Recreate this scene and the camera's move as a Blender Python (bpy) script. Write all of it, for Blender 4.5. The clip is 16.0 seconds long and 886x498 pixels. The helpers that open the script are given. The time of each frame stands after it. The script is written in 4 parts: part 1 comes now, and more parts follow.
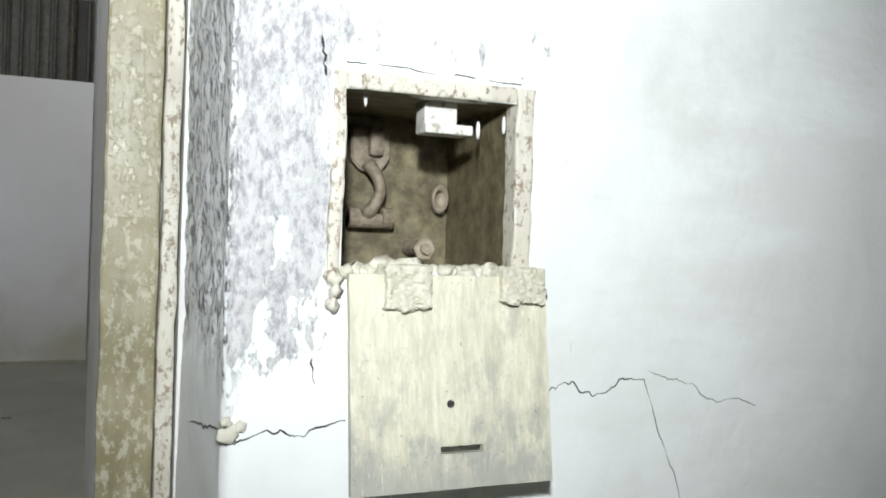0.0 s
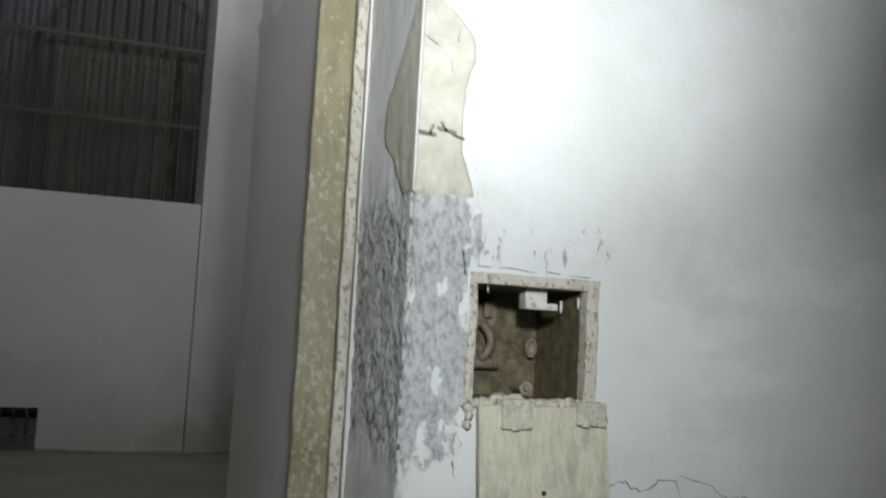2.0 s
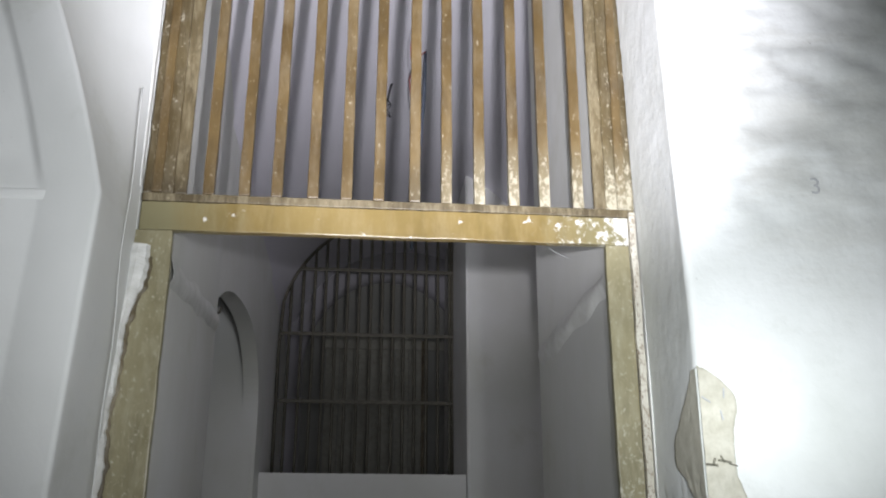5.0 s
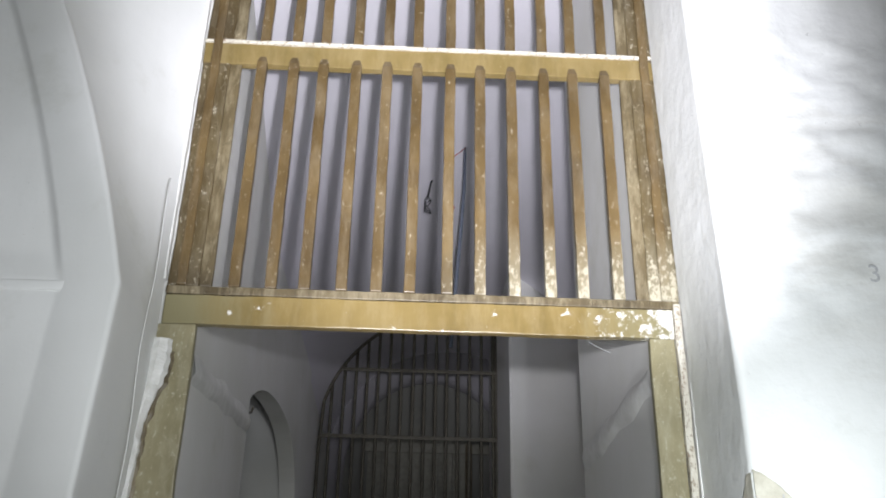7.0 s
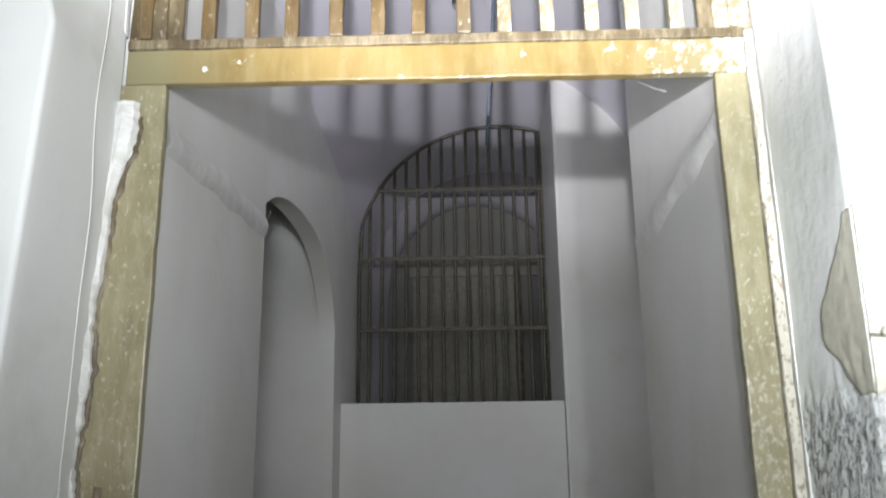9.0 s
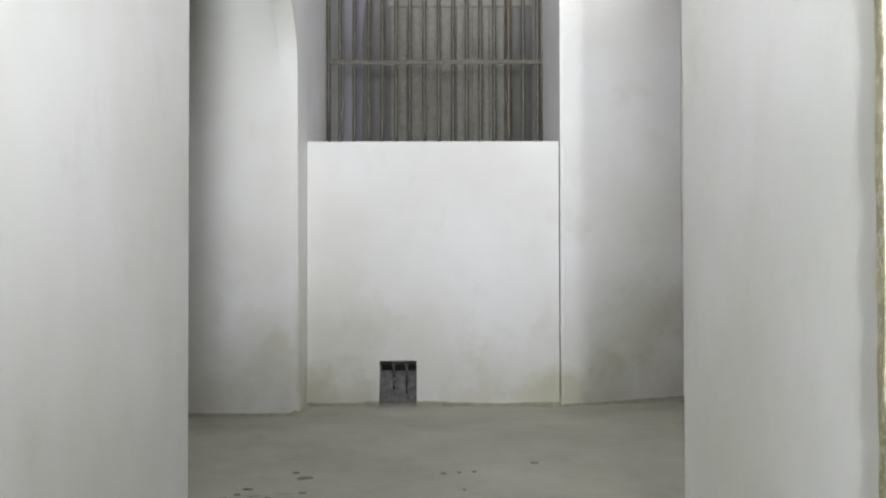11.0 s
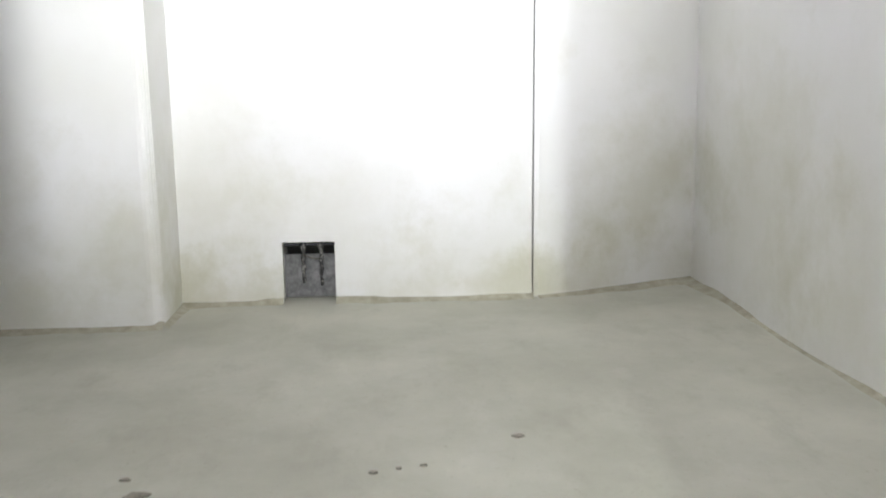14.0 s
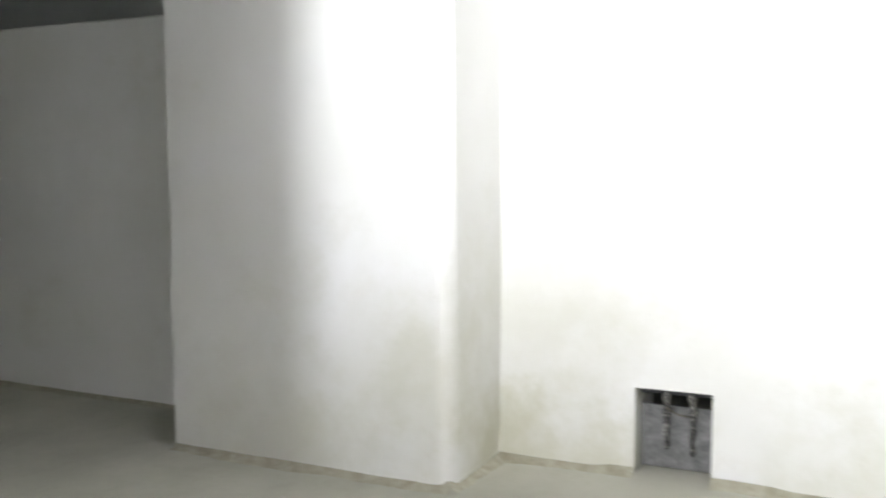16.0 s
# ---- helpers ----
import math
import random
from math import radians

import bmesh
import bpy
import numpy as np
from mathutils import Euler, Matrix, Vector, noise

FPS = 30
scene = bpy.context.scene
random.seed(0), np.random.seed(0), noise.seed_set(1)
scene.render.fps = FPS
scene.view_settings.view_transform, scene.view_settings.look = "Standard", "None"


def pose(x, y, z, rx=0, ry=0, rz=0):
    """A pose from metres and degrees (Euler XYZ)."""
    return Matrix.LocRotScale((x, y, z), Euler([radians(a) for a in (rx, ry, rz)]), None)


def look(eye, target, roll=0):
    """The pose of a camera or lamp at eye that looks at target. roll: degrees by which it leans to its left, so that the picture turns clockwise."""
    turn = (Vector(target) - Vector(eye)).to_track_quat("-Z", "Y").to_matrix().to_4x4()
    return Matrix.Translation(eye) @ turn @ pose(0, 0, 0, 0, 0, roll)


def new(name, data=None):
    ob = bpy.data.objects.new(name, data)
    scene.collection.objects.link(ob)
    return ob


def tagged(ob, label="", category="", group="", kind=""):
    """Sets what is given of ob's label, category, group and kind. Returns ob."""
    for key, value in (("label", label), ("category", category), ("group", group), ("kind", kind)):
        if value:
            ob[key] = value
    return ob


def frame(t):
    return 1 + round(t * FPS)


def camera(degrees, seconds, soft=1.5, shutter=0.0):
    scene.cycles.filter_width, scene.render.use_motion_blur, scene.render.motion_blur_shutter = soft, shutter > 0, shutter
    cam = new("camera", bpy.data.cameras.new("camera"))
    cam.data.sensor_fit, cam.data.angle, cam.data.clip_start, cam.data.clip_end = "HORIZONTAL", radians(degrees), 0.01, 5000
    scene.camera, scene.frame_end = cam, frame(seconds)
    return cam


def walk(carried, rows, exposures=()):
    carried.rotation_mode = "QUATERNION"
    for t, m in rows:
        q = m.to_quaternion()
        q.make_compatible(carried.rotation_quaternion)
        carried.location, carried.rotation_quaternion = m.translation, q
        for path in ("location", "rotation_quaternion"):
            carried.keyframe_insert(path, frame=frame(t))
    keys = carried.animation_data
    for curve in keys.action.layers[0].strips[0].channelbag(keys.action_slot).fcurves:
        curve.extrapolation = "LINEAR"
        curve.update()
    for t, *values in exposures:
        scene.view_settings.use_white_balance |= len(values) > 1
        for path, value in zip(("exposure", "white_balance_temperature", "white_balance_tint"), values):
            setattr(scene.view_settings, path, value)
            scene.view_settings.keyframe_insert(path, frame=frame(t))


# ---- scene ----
cam = camera(51.7, 16.0, soft=1.85, shutter=0.4)
PATH = [
    (0, (0.714, -1.53, 0.811), (1.46, 0.326, 0.799), 1.9),
    (0.5, (0.718, -1.565, 0.814), (1.437, 0.301, 0.822), 1.9),
    (1, (0.669, -1.671, 0.837), (1.377, 0.199, 0.881), 2.1),
    (1.5, (0.532, -1.876, 0.868), (1.213, 0.002, 0.977), 2.8),
    (2, (0.393, -2.079, 0.895), (1.024, -0.191, 1.086), 3.0),
    (2.5, (0.296, -2.291, 0.919), (0.782, -0.376, 1.232), 1.3),
    (3, (0.191, -2.569, 0.952), (0.478, -0.632, 1.359), 1.0),
    (3.5, (0.07, -2.772, 0.95), (0.291, -0.851, 1.457), 1.5),
    (4, (-0.021, -2.948, 0.97), (0.194, -1.043, 1.538), 1.6),
    (4.5, (-0.083, -3.025, 0.982), (0.114, -1.135, 1.604), 0.6),
    (5, (-0.108, -2.996, 0.996), (0.068, -1.119, 1.661), 0.1),
    (5.2, (-0.117, -2.99, 1.004), (0.042, -1.121, 1.698), 0.0),
    (7.3, (-0.023, -2.791, 1.019), (0.031, -0.993, 1.893), 0.9),
    (7.5, (-0.005, -2.738, 1.011), (0.043, -0.92, 1.842), 0.6),
    (8, (0.056, -2.609, 0.993), (0.074, -0.752, 1.737), -0.2),
    (8.5, (0.085, -2.486, 0.97), (0.057, -0.596, 1.624), -0.6),
    (9, (0.054, -2.285, 0.945), (0.013, -0.364, 1.5), -0.7),
    (9.5, (0.002, -2.105, 0.934), (-0.029, -0.163, 1.412), -0.3),
    (10, (0.003, -1.911, 0.891), (-0.022, 0.059, 1.236), -0.2),
    (10.2, (0.012, -1.812, 0.877), (-0.012, 0.167, 1.165), -0.3),
    (12.3, (0.095, -0.829, 1.014), (0.118, 1.158, 0.781), 0.7),
    (12.5, (0.103, -0.692, 0.99), (0.12, 1.293, 0.744), 0.6),
    (13, (0.112, -0.394, 0.978), (0.111, 1.569, 0.592), -0.0),
    (13.5, (0.06, -0.033, 0.993), (0.138, 1.93, 0.619), 0.1),
    (14, (0.068, 0.284, 1.022), (0.205, 2.247, 0.664), -0.6),
    (14.5, (0.219, 0.598, 1.022), (0.186, 2.579, 0.749), -2.8),
    (15, (0.236, 0.951, 1.05), (0.057, 2.929, 0.808), -1.7),
    (15.5, (0.149, 1.261, 1.056), (-0.212, 3.215, 0.828), 0.1),
    (16, (0.302, 1.642, 1.004), (-0.554, 3.442, 0.828), -0.1),
]
EXPOSURES = [(0, 0.9), (1.0, 0.75), (1.5, 0.2), (2.5, -0.6), (3.5, -0.85), (4.2, -0.8), (5.0, -0.4), (7.5, -0.35), (9.0, 0.5), (10.2, 1.4), (12.3, 3.0), (14.0, 3.05), (15.0, 2.95), (15.5, 3.1), (16, 3.4)]
walk(cam, [(t, look(e, g, r)) for t, e, g, r in PATH], EXPOSURES)

# ---------- light: a hand torch outside the door, and one held in the doorway ----------
world = bpy.data.worlds.new("night")
scene.world = world
world.use_nodes = True
world.node_tree.nodes["Background"].inputs[0].default_value = (0.75, 0.82, 1.0, 1)
world.node_tree.nodes["Background"].inputs[1].default_value = 0.004


def torch(name, eye, target, watts, degrees, blend, radius, colour):
    lamp = bpy.data.lights.new(name, "SPOT")
    lamp.energy, lamp.spot_size, lamp.spot_blend = watts, radians(degrees), blend
    lamp.shadow_soft_size, lamp.color = radius, colour
    ob = new(name, lamp)
    ob.matrix_world = look(eye, target)
    return ob


torch("torch_beam", (0.58, -1.82, 1.24), (1.14, -0.41, 0.99), 92, 68, 1.0, 0.05, (0.92, 0.97, 1.0))
torch("torch_beam_core", (0.58, -1.82, 1.24), (1.10, -0.41, 1.90), 150, 64, 1.0, 0.03, (0.92, 0.96, 1.0))
torch("torch_spill", (0.06, -2.60, 1.28), (-0.70, 0.0, 2.86), 275, 94, 1.0, 0.26, (0.93, 0.96, 1.0))
torch("torch_upper", (0.04, -2.62, 1.28), (0.30, 2.0, 4.75), 1350, 58, 1.0, 0.03, (0.93, 0.92, 1.0))
torch("doorway_torch", (0.12, 1.20, 1.25), (0.12, 4.57, 1.62), 23, 70, 1.0, 0.10, (0.94, 0.95, 1.0))


# ---------- materials ----------
def mat(name, roughness=0.8, metallic=0.0):
    m = bpy.data.materials.new(name)
    m.use_nodes = True
    n, l = m.node_tree.nodes, m.node_tree.links
    b = n["Principled BSDF"]
    b.inputs["Roughness"].default_value, b.inputs["Metallic"].default_value = roughness, metallic
    pos = n.new("ShaderNodeNewGeometry").outputs["Position"]
    return m, n, l, b, pos


def noise_tex(n, l, vec, scale, detail=6, rough=0.6, stretch=None):
    if stretch:
        mp = n.new("ShaderNodeMapping")
        mp.inputs["Scale"].default_value = stretch
        l.new(vec, mp.inputs["Vector"])
        vec = mp.outputs["Vector"]
    t = n.new("ShaderNodeTexNoise")
    t.inputs["Scale"].default_value, t.inputs["Detail"].default_value, t.inputs["Roughness"].default_value = scale, detail, rough
    l.new(vec, t.inputs["Vector"])
    return t.outputs["Fac"]


def ramp(n, l, fac, a, b, ca=(0, 0, 0), cb=(1, 1, 1)):
    r = n.new("ShaderNodeValToRGB")
    r.color_ramp.elements[0].position, r.color_ramp.elements[1].position = a, b
    r.color_ramp.elements[0].color, r.color_ramp.elements[1].color = (*ca, 1), (*cb, 1)
    l.new(fac, r.inputs["Fac"])
    return r.outputs["Color"]


def mix(n, l, fac, a, b, mode="MIX"):
    x = n.new("ShaderNodeMix")
    x.data_type, x.blend_type = "RGBA", mode
    for sock, v in ((x.inputs["Factor"], fac), (x.inputs["A"], a), (x.inputs["B"], b)):
        if isinstance(v, (int, float)):
            sock.default_value = v
        elif isinstance(v, tuple):
            sock.default_value = (*v, 1)
        else:
            l.new(v, sock)
    return x.outputs["Result"]


def math_node(n, l, op, a, b):
    x = n.new("ShaderNodeMath")
    x.operation = op
    for sock, v in ((x.inputs[0], a), (x.inputs[1], b)):
        if isinstance(v, (int, float)):
            sock.default_value = v
        else:
            l.new(v, sock)
    return x.outputs[0]


def bump(n, l, b, height, strength, dist):
    k = n.new("ShaderNodeBump")
    k.inputs["Strength"].default_value, k.inputs["Distance"].default_value = strength, dist
    l.new(height, k.inputs["Height"])
    l.new(k.outputs["Normal"], b.inputs["Normal"])


def plaster(name, base, stain, amount, mould=(0.36, 0.36, 0.27), spots=()):
    """Old limewash: patchy tone, streaks, grey-green damp blotches and a trowelled surface."""
    m, n, l, b, pos = mat(name, 0.82)
    big = noise_tex(n, l, pos, 0.9, 4, 0.55)
    streak = noise_tex(n, l, pos, 5.0, 6, 0.65, (1.0, 1.0, 0.22))
    fine = noise_tex(n, l, pos, 42.0, 5, 0.7)
    c = mix(n, l, ramp(n, l, big, 0.35, 0.7), base, stain)
    c = mix(n, l, math_node(n, l, "MULTIPLY", ramp(n, l, streak, 0.5, 0.78), 0.35), c, stain)
    damp = noise_tex(n, l, pos, 2.3, 7, 0.68)
    c = mix(n, l, math_node(n, l, "MULTIPLY", ramp(n, l, damp, 0.57, 0.76), amount), c, mould)
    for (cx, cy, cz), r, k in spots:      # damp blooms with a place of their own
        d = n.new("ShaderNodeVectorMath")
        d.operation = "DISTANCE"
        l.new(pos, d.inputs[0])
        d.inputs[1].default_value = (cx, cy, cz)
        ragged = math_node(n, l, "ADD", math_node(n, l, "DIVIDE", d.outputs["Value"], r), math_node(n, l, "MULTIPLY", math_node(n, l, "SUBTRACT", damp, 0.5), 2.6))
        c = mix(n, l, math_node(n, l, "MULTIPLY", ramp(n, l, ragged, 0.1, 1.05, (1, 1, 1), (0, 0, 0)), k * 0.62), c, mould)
    speck = noise_tex(n, l, pos, 110.0, 3, 0.6)
    c = mix(n, l, math_node(n, l, "MULTIPLY", ramp(n, l, speck, 0.68, 0.78), 0.25), c, (0.3, 0.28, 0.22))
    l.new(c, b.inputs["Base Color"])
    trowel = noise_tex(n, l, pos, 7.0, 5, 0.6, (1.0, 1.0, 0.7))
    h = math_node(n, l, "ADD", math_node(n, l, "MULTIPLY", trowel, 1.0), math_node(n, l, "MULTIPLY", fine, 0.16))
    bump(n, l, b, h, 0.25, 0.012)
    return m


def worn_plaster():
    """The whitewashed lock wall: paint layers lost down to grey render where the mesh is chipped."""
    m, n, l, b, pos = mat("worn_limewash", 0.85)
    a = n.new("ShaderNodeAttribute")
    a.attribute_name = "wear"
    wear = a.outputs["Fac"]
    big = noise_tex(n, l, pos, 1.3, 5, 0.6)
    c = mix(n, l, ramp(n, l, big, 0.4, 0.75), (0.80, 0.82, 0.81), (0.62, 0.64, 0.61))
    damp = noise_tex(n, l, pos, 3.2, 8, 0.7)
    c = mix(n, l, math_node(n, l, "MULTIPLY", ramp(n, l, damp, 0.55, 0.76), 0.32), c, (0.42, 0.43, 0.37))
    for cx, cz, r in ((1.55, 2.25, 0.55), (1.2, 2.45, 0.4), (1.9, 0.75, 0.6)):
        d = n.new("ShaderNodeVectorMath")
        d.operation = "DISTANCE"
        l.new(pos, d.inputs[0])
        d.inputs[1].default_value = (cx, -0.41, cz)
        tan = noise_tex(n, l, pos, 4.0, 8, 0.7, (0.8, 1.0, 2.6))
        ragged = math_node(n, l, "ADD", math_node(n, l, "DIVIDE", d.outputs["Value"], r), math_node(n, l, "MULTIPLY", math_node(n, l, "SUBTRACT", tan, 0.5), 3.0))
        c = mix(n, l, math_node(n, l, "MULTIPLY", ramp(n, l, ragged, 0.3, 0.85, (1, 1, 1), (0, 0, 0)), 0.24), c, (0.52, 0.51, 0.46))
    speck = noise_tex(n, l, pos, 95.0, 9, 0.75, (1.0, 1.0, 0.5))
    lost = noise_tex(n, l, pos, 34.0, 10, 0.78, (1.0, 1.0, 0.42))
    wear = ramp(n, l, math_node(n, l, "ADD", math_node(n, l, "MULTIPLY", wear, 0.62), math_node(n, l, "MULTIPLY", math_node(n, l, "SUBTRACT", lost, 0.5), 2.0)), 0.35, 0.45)
    grey = mix(n, l, ramp(n, l, speck, 0.40, 0.53), (0.45, 0.45, 0.475), (0.80, 0.79, 0.79))
    c = mix(n, l, wear, c, grey)
    a2 = n.new("ShaderNodeAttribute")
    a2.attribute_name = "pitted"
    pit = noise_tex(n, l, pos, 105.0, 5, 0.58, (1.0, 1.0, 0.45))
    deep = math_node(n, l, "MULTIPLY", ramp(n, l, pit, 0.40, 0.50, (1, 1, 1), (0, 0, 0)), a2.outputs["Fac"])
    # pits are also coloured dark, painting in the shade inside them
    c = mix(n, l, math_node(n, l, "MULTIPLY", deep, 0.8), c, (0.12, 0.118, 0.13))
    l.new(c, b.inputs["Base Color"])
    h = math_node(n, l, "ADD", noise_tex(n, l, pos, 6.0, 6, 0.6), math_node(n, l, "MULTIPLY", math_node(n, l, "MULTIPLY", speck, wear), 3.0))
    h = math_node(n, l, "SUBTRACT", h, math_node(n, l, "MULTIPLY", deep, 2.0))
    bump(n, l, b, h, 0.6, 0.014)
    return m


def paint_wood(name, lo, hi, chip, rough, amount, glow_scale=9.0, edge=0.60, ends=None, blotch=0.75, feet=None):
    """Thick ochre oil paint: long drips, yellowed tone, flakes down to white primer or dark timber."""
    m, n, l, b, pos = mat(name, rough)
    grain = noise_tex(n, l, pos, 14.0, 6, 0.65, (1.0, 1.0, 0.18))
    tone = noise_tex(n, l, pos, 3.5, 5, 0.6)
    c = mix(n, l, ramp(n, l, tone, 0.35, 0.68), lo, hi)
    c = mix(n, l, math_node(n, l, "MULTIPLY", ramp(n, l, grain, 0.52, 0.72), 0.5), c, tuple(v * 0.6 for v in lo))
    flake = noise_tex(n, l, pos, glow_scale * 6.5, 9, 0.78, (1.0, 1.0, 0.6))
    pale = noise_tex(n, l, pos, glow_scale * 2.2, 9, 0.75, (1.0, 1.0, 0.24))
    c = mix(n, l, math_node(n, l, "MULTIPLY", ramp(n, l, pale, 0.46, 0.64), blotch), c, tuple(0.55 * u + 0.45 * v for u, v in zip(hi, chip)))
    if ends:      # the old ochre coat shows again towards the corners
        sep = n.new("ShaderNodeSeparateXYZ")
        l.new(pos, sep.inputs[0])
        away = math_node(n, l, "ADD", math_node(n, l, "ABSOLUTE", sep.outputs[0], 0), math_node(n, l, "MULTIPLY", math_node(n, l, "SUBTRACT", pale, 0.5), 0.5))
        c = mix(n, l, ramp(n, l, away, 0.50, 0.80), c, ends)
        near = n.new("ShaderNodeMapRange")
        near.inputs["From Min"].default_value, near.inputs["From Max"].default_value = 0.40, 0.86
        near.inputs["To Min"].default_value, near.inputs["To Max"].default_value = 0.0, 0.125
        l.new(sep.outputs[0], near.inputs["Value"])
        coarse = noise_tex(n, l, pos, 16.0, 9, 0.72)
        flake = math_node(n, l, "ADD", math_node(n, l, "ADD", math_node(n, l, "MULTIPLY", flake, 0.35), math_node(n, l, "MULTIPLY", coarse, 0.65)), near.outputs["Result"])
        chip, amount = (0.78, 0.76, 0.70), 1.0
    if feet:      # paint knocked off the lower ends on the lock side
        sep = n.new("ShaderNodeSeparateXYZ")
        l.new(pos, sep.inputs[0])
        across, low, high, more, tint = feet
        rise = math_node(n, l, "DIVIDE", math_node(n, l, "SUBTRACT", sep.outputs[2], low), high - low)
        side = math_node(n, l, "MULTIPLY", ramp(n, l, sep.outputs[0], across, across + 0.3), ramp(n, l, rise, 0.0, 1.0, (1, 1, 1), (0, 0, 0)))
        flake = math_node(n, l, "ADD", flake, math_node(n, l, "MULTIPLY", side, more))
        c = mix(n, l, math_node(n, l, "MULTIPLY", side, tint), c, (0.34, 0.31, 0.21))
    f = math_node(n, l, "MULTIPLY", ramp(n, l, flake, edge, edge + 0.035), amount)
    c = mix(n, l, f, c, chip)
    l.new(c, b.inputs["Base Color"])
    h = math_node(n, l, "SUBTRACT", math_node(n, l, "MULTIPLY", grain, 0.5), math_node(n, l, "MULTIPLY", ramp(n, l, flake, edge, edge + 0.035), 0.2))
    bump(n, l, b, h, 0.4, 0.006)
    return m


def flap_paint():
    """Cream gloss paint gone grey: fine downward runs, pits and soft bare patches."""
    m, n, l, b, pos = mat("flap_cream_paint", 0.5)
    runs = noise_tex(n, l, pos, 90.0, 8, 0.72, (1.0, 1.0, 0.16))
    soft = noise_tex(n, l, pos, 13.0, 9, 0.72, (1.0, 1.0, 0.6))
    big = noise_tex(n, l, pos, 4.0, 4, 0.6)
    c = mix(n, l, ramp(n, l, runs, 0.38, 0.62), (0.50, 0.475, 0.355), (0.66, 0.635, 0.50))
    c = mix(n, l, math_node(n, l, "MULTIPLY", ramp(n, l, math_node(n, l, "ADD", math_node(n, l, "MULTIPLY", soft, 0.7), math_node(n, l, "MULTIPLY", big, 0.35)), 0.50, 0.575), 0.65), c, (0.36, 0.35, 0.30))
    sep = n.new("ShaderNodeSeparateXYZ")
    l.new(pos, sep.inputs[0])
    foot = math_node(n, l, "SUBTRACT", math_node(n, l, "ADD", soft, 0.36), math_node(n, l, "MULTIPLY", math_node(n, l, "SUBTRACT", sep.outputs[2], 0.505), 2.6))
    c = mix(n, l, math_node(n, l, "MULTIPLY", ramp(n, l, foot, 0.66, 0.80), 0.6), c, (0.30, 0.305, 0.285))
    scrape = noise_tex(n, l, pos, 210.0, 6, 0.7, (1.0, 1.0, 0.07))
    c = mix(n, l, math_node(n, l, "MULTIPLY", ramp(n, l, scrape, 0.58, 0.66), 0.55), c, (0.72, 0.70, 0.59))
    pits = noise_tex(n, l, pos, 150.0, 4, 0.7)
    c = mix(n, l, math_node(n, l, "MULTIPLY", ramp(n, l, pits, 0.64, 0.70), 0.7), c, (0.13, 0.115, 0.09))
    l.new(c, b.inputs["Base Color"])
    bump(n, l, b, math_node(n, l, "ADD", runs, math_node(n, l, "MULTIPLY", soft, 0.6)), 0.5, 0.004)
    return m


def simple(name, a, c2, rough, scale, metallic=0.0, depth=0.003, lo=0.35, hi=0.65):
    m, n, l, b, pos = mat(name, rough, metallic)
    f = noise_tex(n, l, pos, scale, 8, 0.7)
    g = noise_tex(n, l, pos, scale * 0.12, 4, 0.6)
    c = mix(n, l, ramp(n, l, f, lo, hi), a, c2)
    c = mix(n, l, math_node(n, l, "MULTIPLY", ramp(n, l, g, 0.45, 0.7), 0.35), c, tuple(v * 0.6 for v in a))
    l.new(c, b.inputs["Base Color"])
    bump(n, l, b, f, 0.6, depth)
    return m


def cement():
    """Trodden cement: broad damp clouds, drag marks, fine grit and a few rusty blooms."""
    m, n, l, b, pos = mat("cement_floor", 0.75)
    cloud = noise_tex(n, l, pos, 1.1, 6, 0.62)
    mid = noise_tex(n, l, pos, 4.5, 8, 0.7, (1.0, 0.55, 1.0))
    grit = noise_tex(n, l, pos, 55.0, 6, 0.7)
    c = mix(n, l, ramp(n, l, cloud, 0.36, 0.66), (0.335, 0.335, 0.265), (0.445, 0.445, 0.36))
    c = mix(n, l, math_node(n, l, "MULTIPLY", ramp(n, l, mid, 0.52, 0.72), 0.45), c, (0.27, 0.265, 0.205))
    c = mix(n, l, math_node(n, l, "MULTIPLY", ramp(n, l, mid, 0.24, 0.42, (1, 1, 1), (0, 0, 0)), 0.4), c, (0.50, 0.495, 0.42))
    c = mix(n, l, math_node(n, l, "MULTIPLY", ramp(n, l, grit, 0.60, 0.70), 0.3), c, (0.20, 0.19, 0.15))
    rust = noise_tex(n, l, pos, 9.0, 9, 0.75)
    c = mix(n, l, math_node(n, l, "MULTIPLY", ramp(n, l, rust, 0.63, 0.72), 0.35), c, (0.40, 0.29, 0.21))
    l.new(c, b.inputs["Base Color"])
    bump(n, l, b, math_node(n, l, "ADD", math_node(n, l, "MULTIPLY", mid, 0.7), math_node(n, l, "MULTIPLY", grit, 0.3)), 0.5, 0.005)
    return m


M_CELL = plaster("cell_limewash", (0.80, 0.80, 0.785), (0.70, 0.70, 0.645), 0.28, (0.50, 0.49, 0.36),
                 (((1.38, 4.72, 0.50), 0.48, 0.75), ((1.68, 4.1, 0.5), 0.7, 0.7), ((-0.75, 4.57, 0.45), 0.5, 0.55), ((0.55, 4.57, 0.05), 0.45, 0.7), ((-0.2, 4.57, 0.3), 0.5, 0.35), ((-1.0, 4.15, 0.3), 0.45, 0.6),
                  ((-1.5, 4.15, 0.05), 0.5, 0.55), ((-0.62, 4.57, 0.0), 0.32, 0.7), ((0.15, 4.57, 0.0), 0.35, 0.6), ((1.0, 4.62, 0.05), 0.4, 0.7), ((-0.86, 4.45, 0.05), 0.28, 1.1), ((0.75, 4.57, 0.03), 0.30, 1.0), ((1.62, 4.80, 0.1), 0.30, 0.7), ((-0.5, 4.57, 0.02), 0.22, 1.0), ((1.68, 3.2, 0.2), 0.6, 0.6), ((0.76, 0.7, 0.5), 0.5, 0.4)))
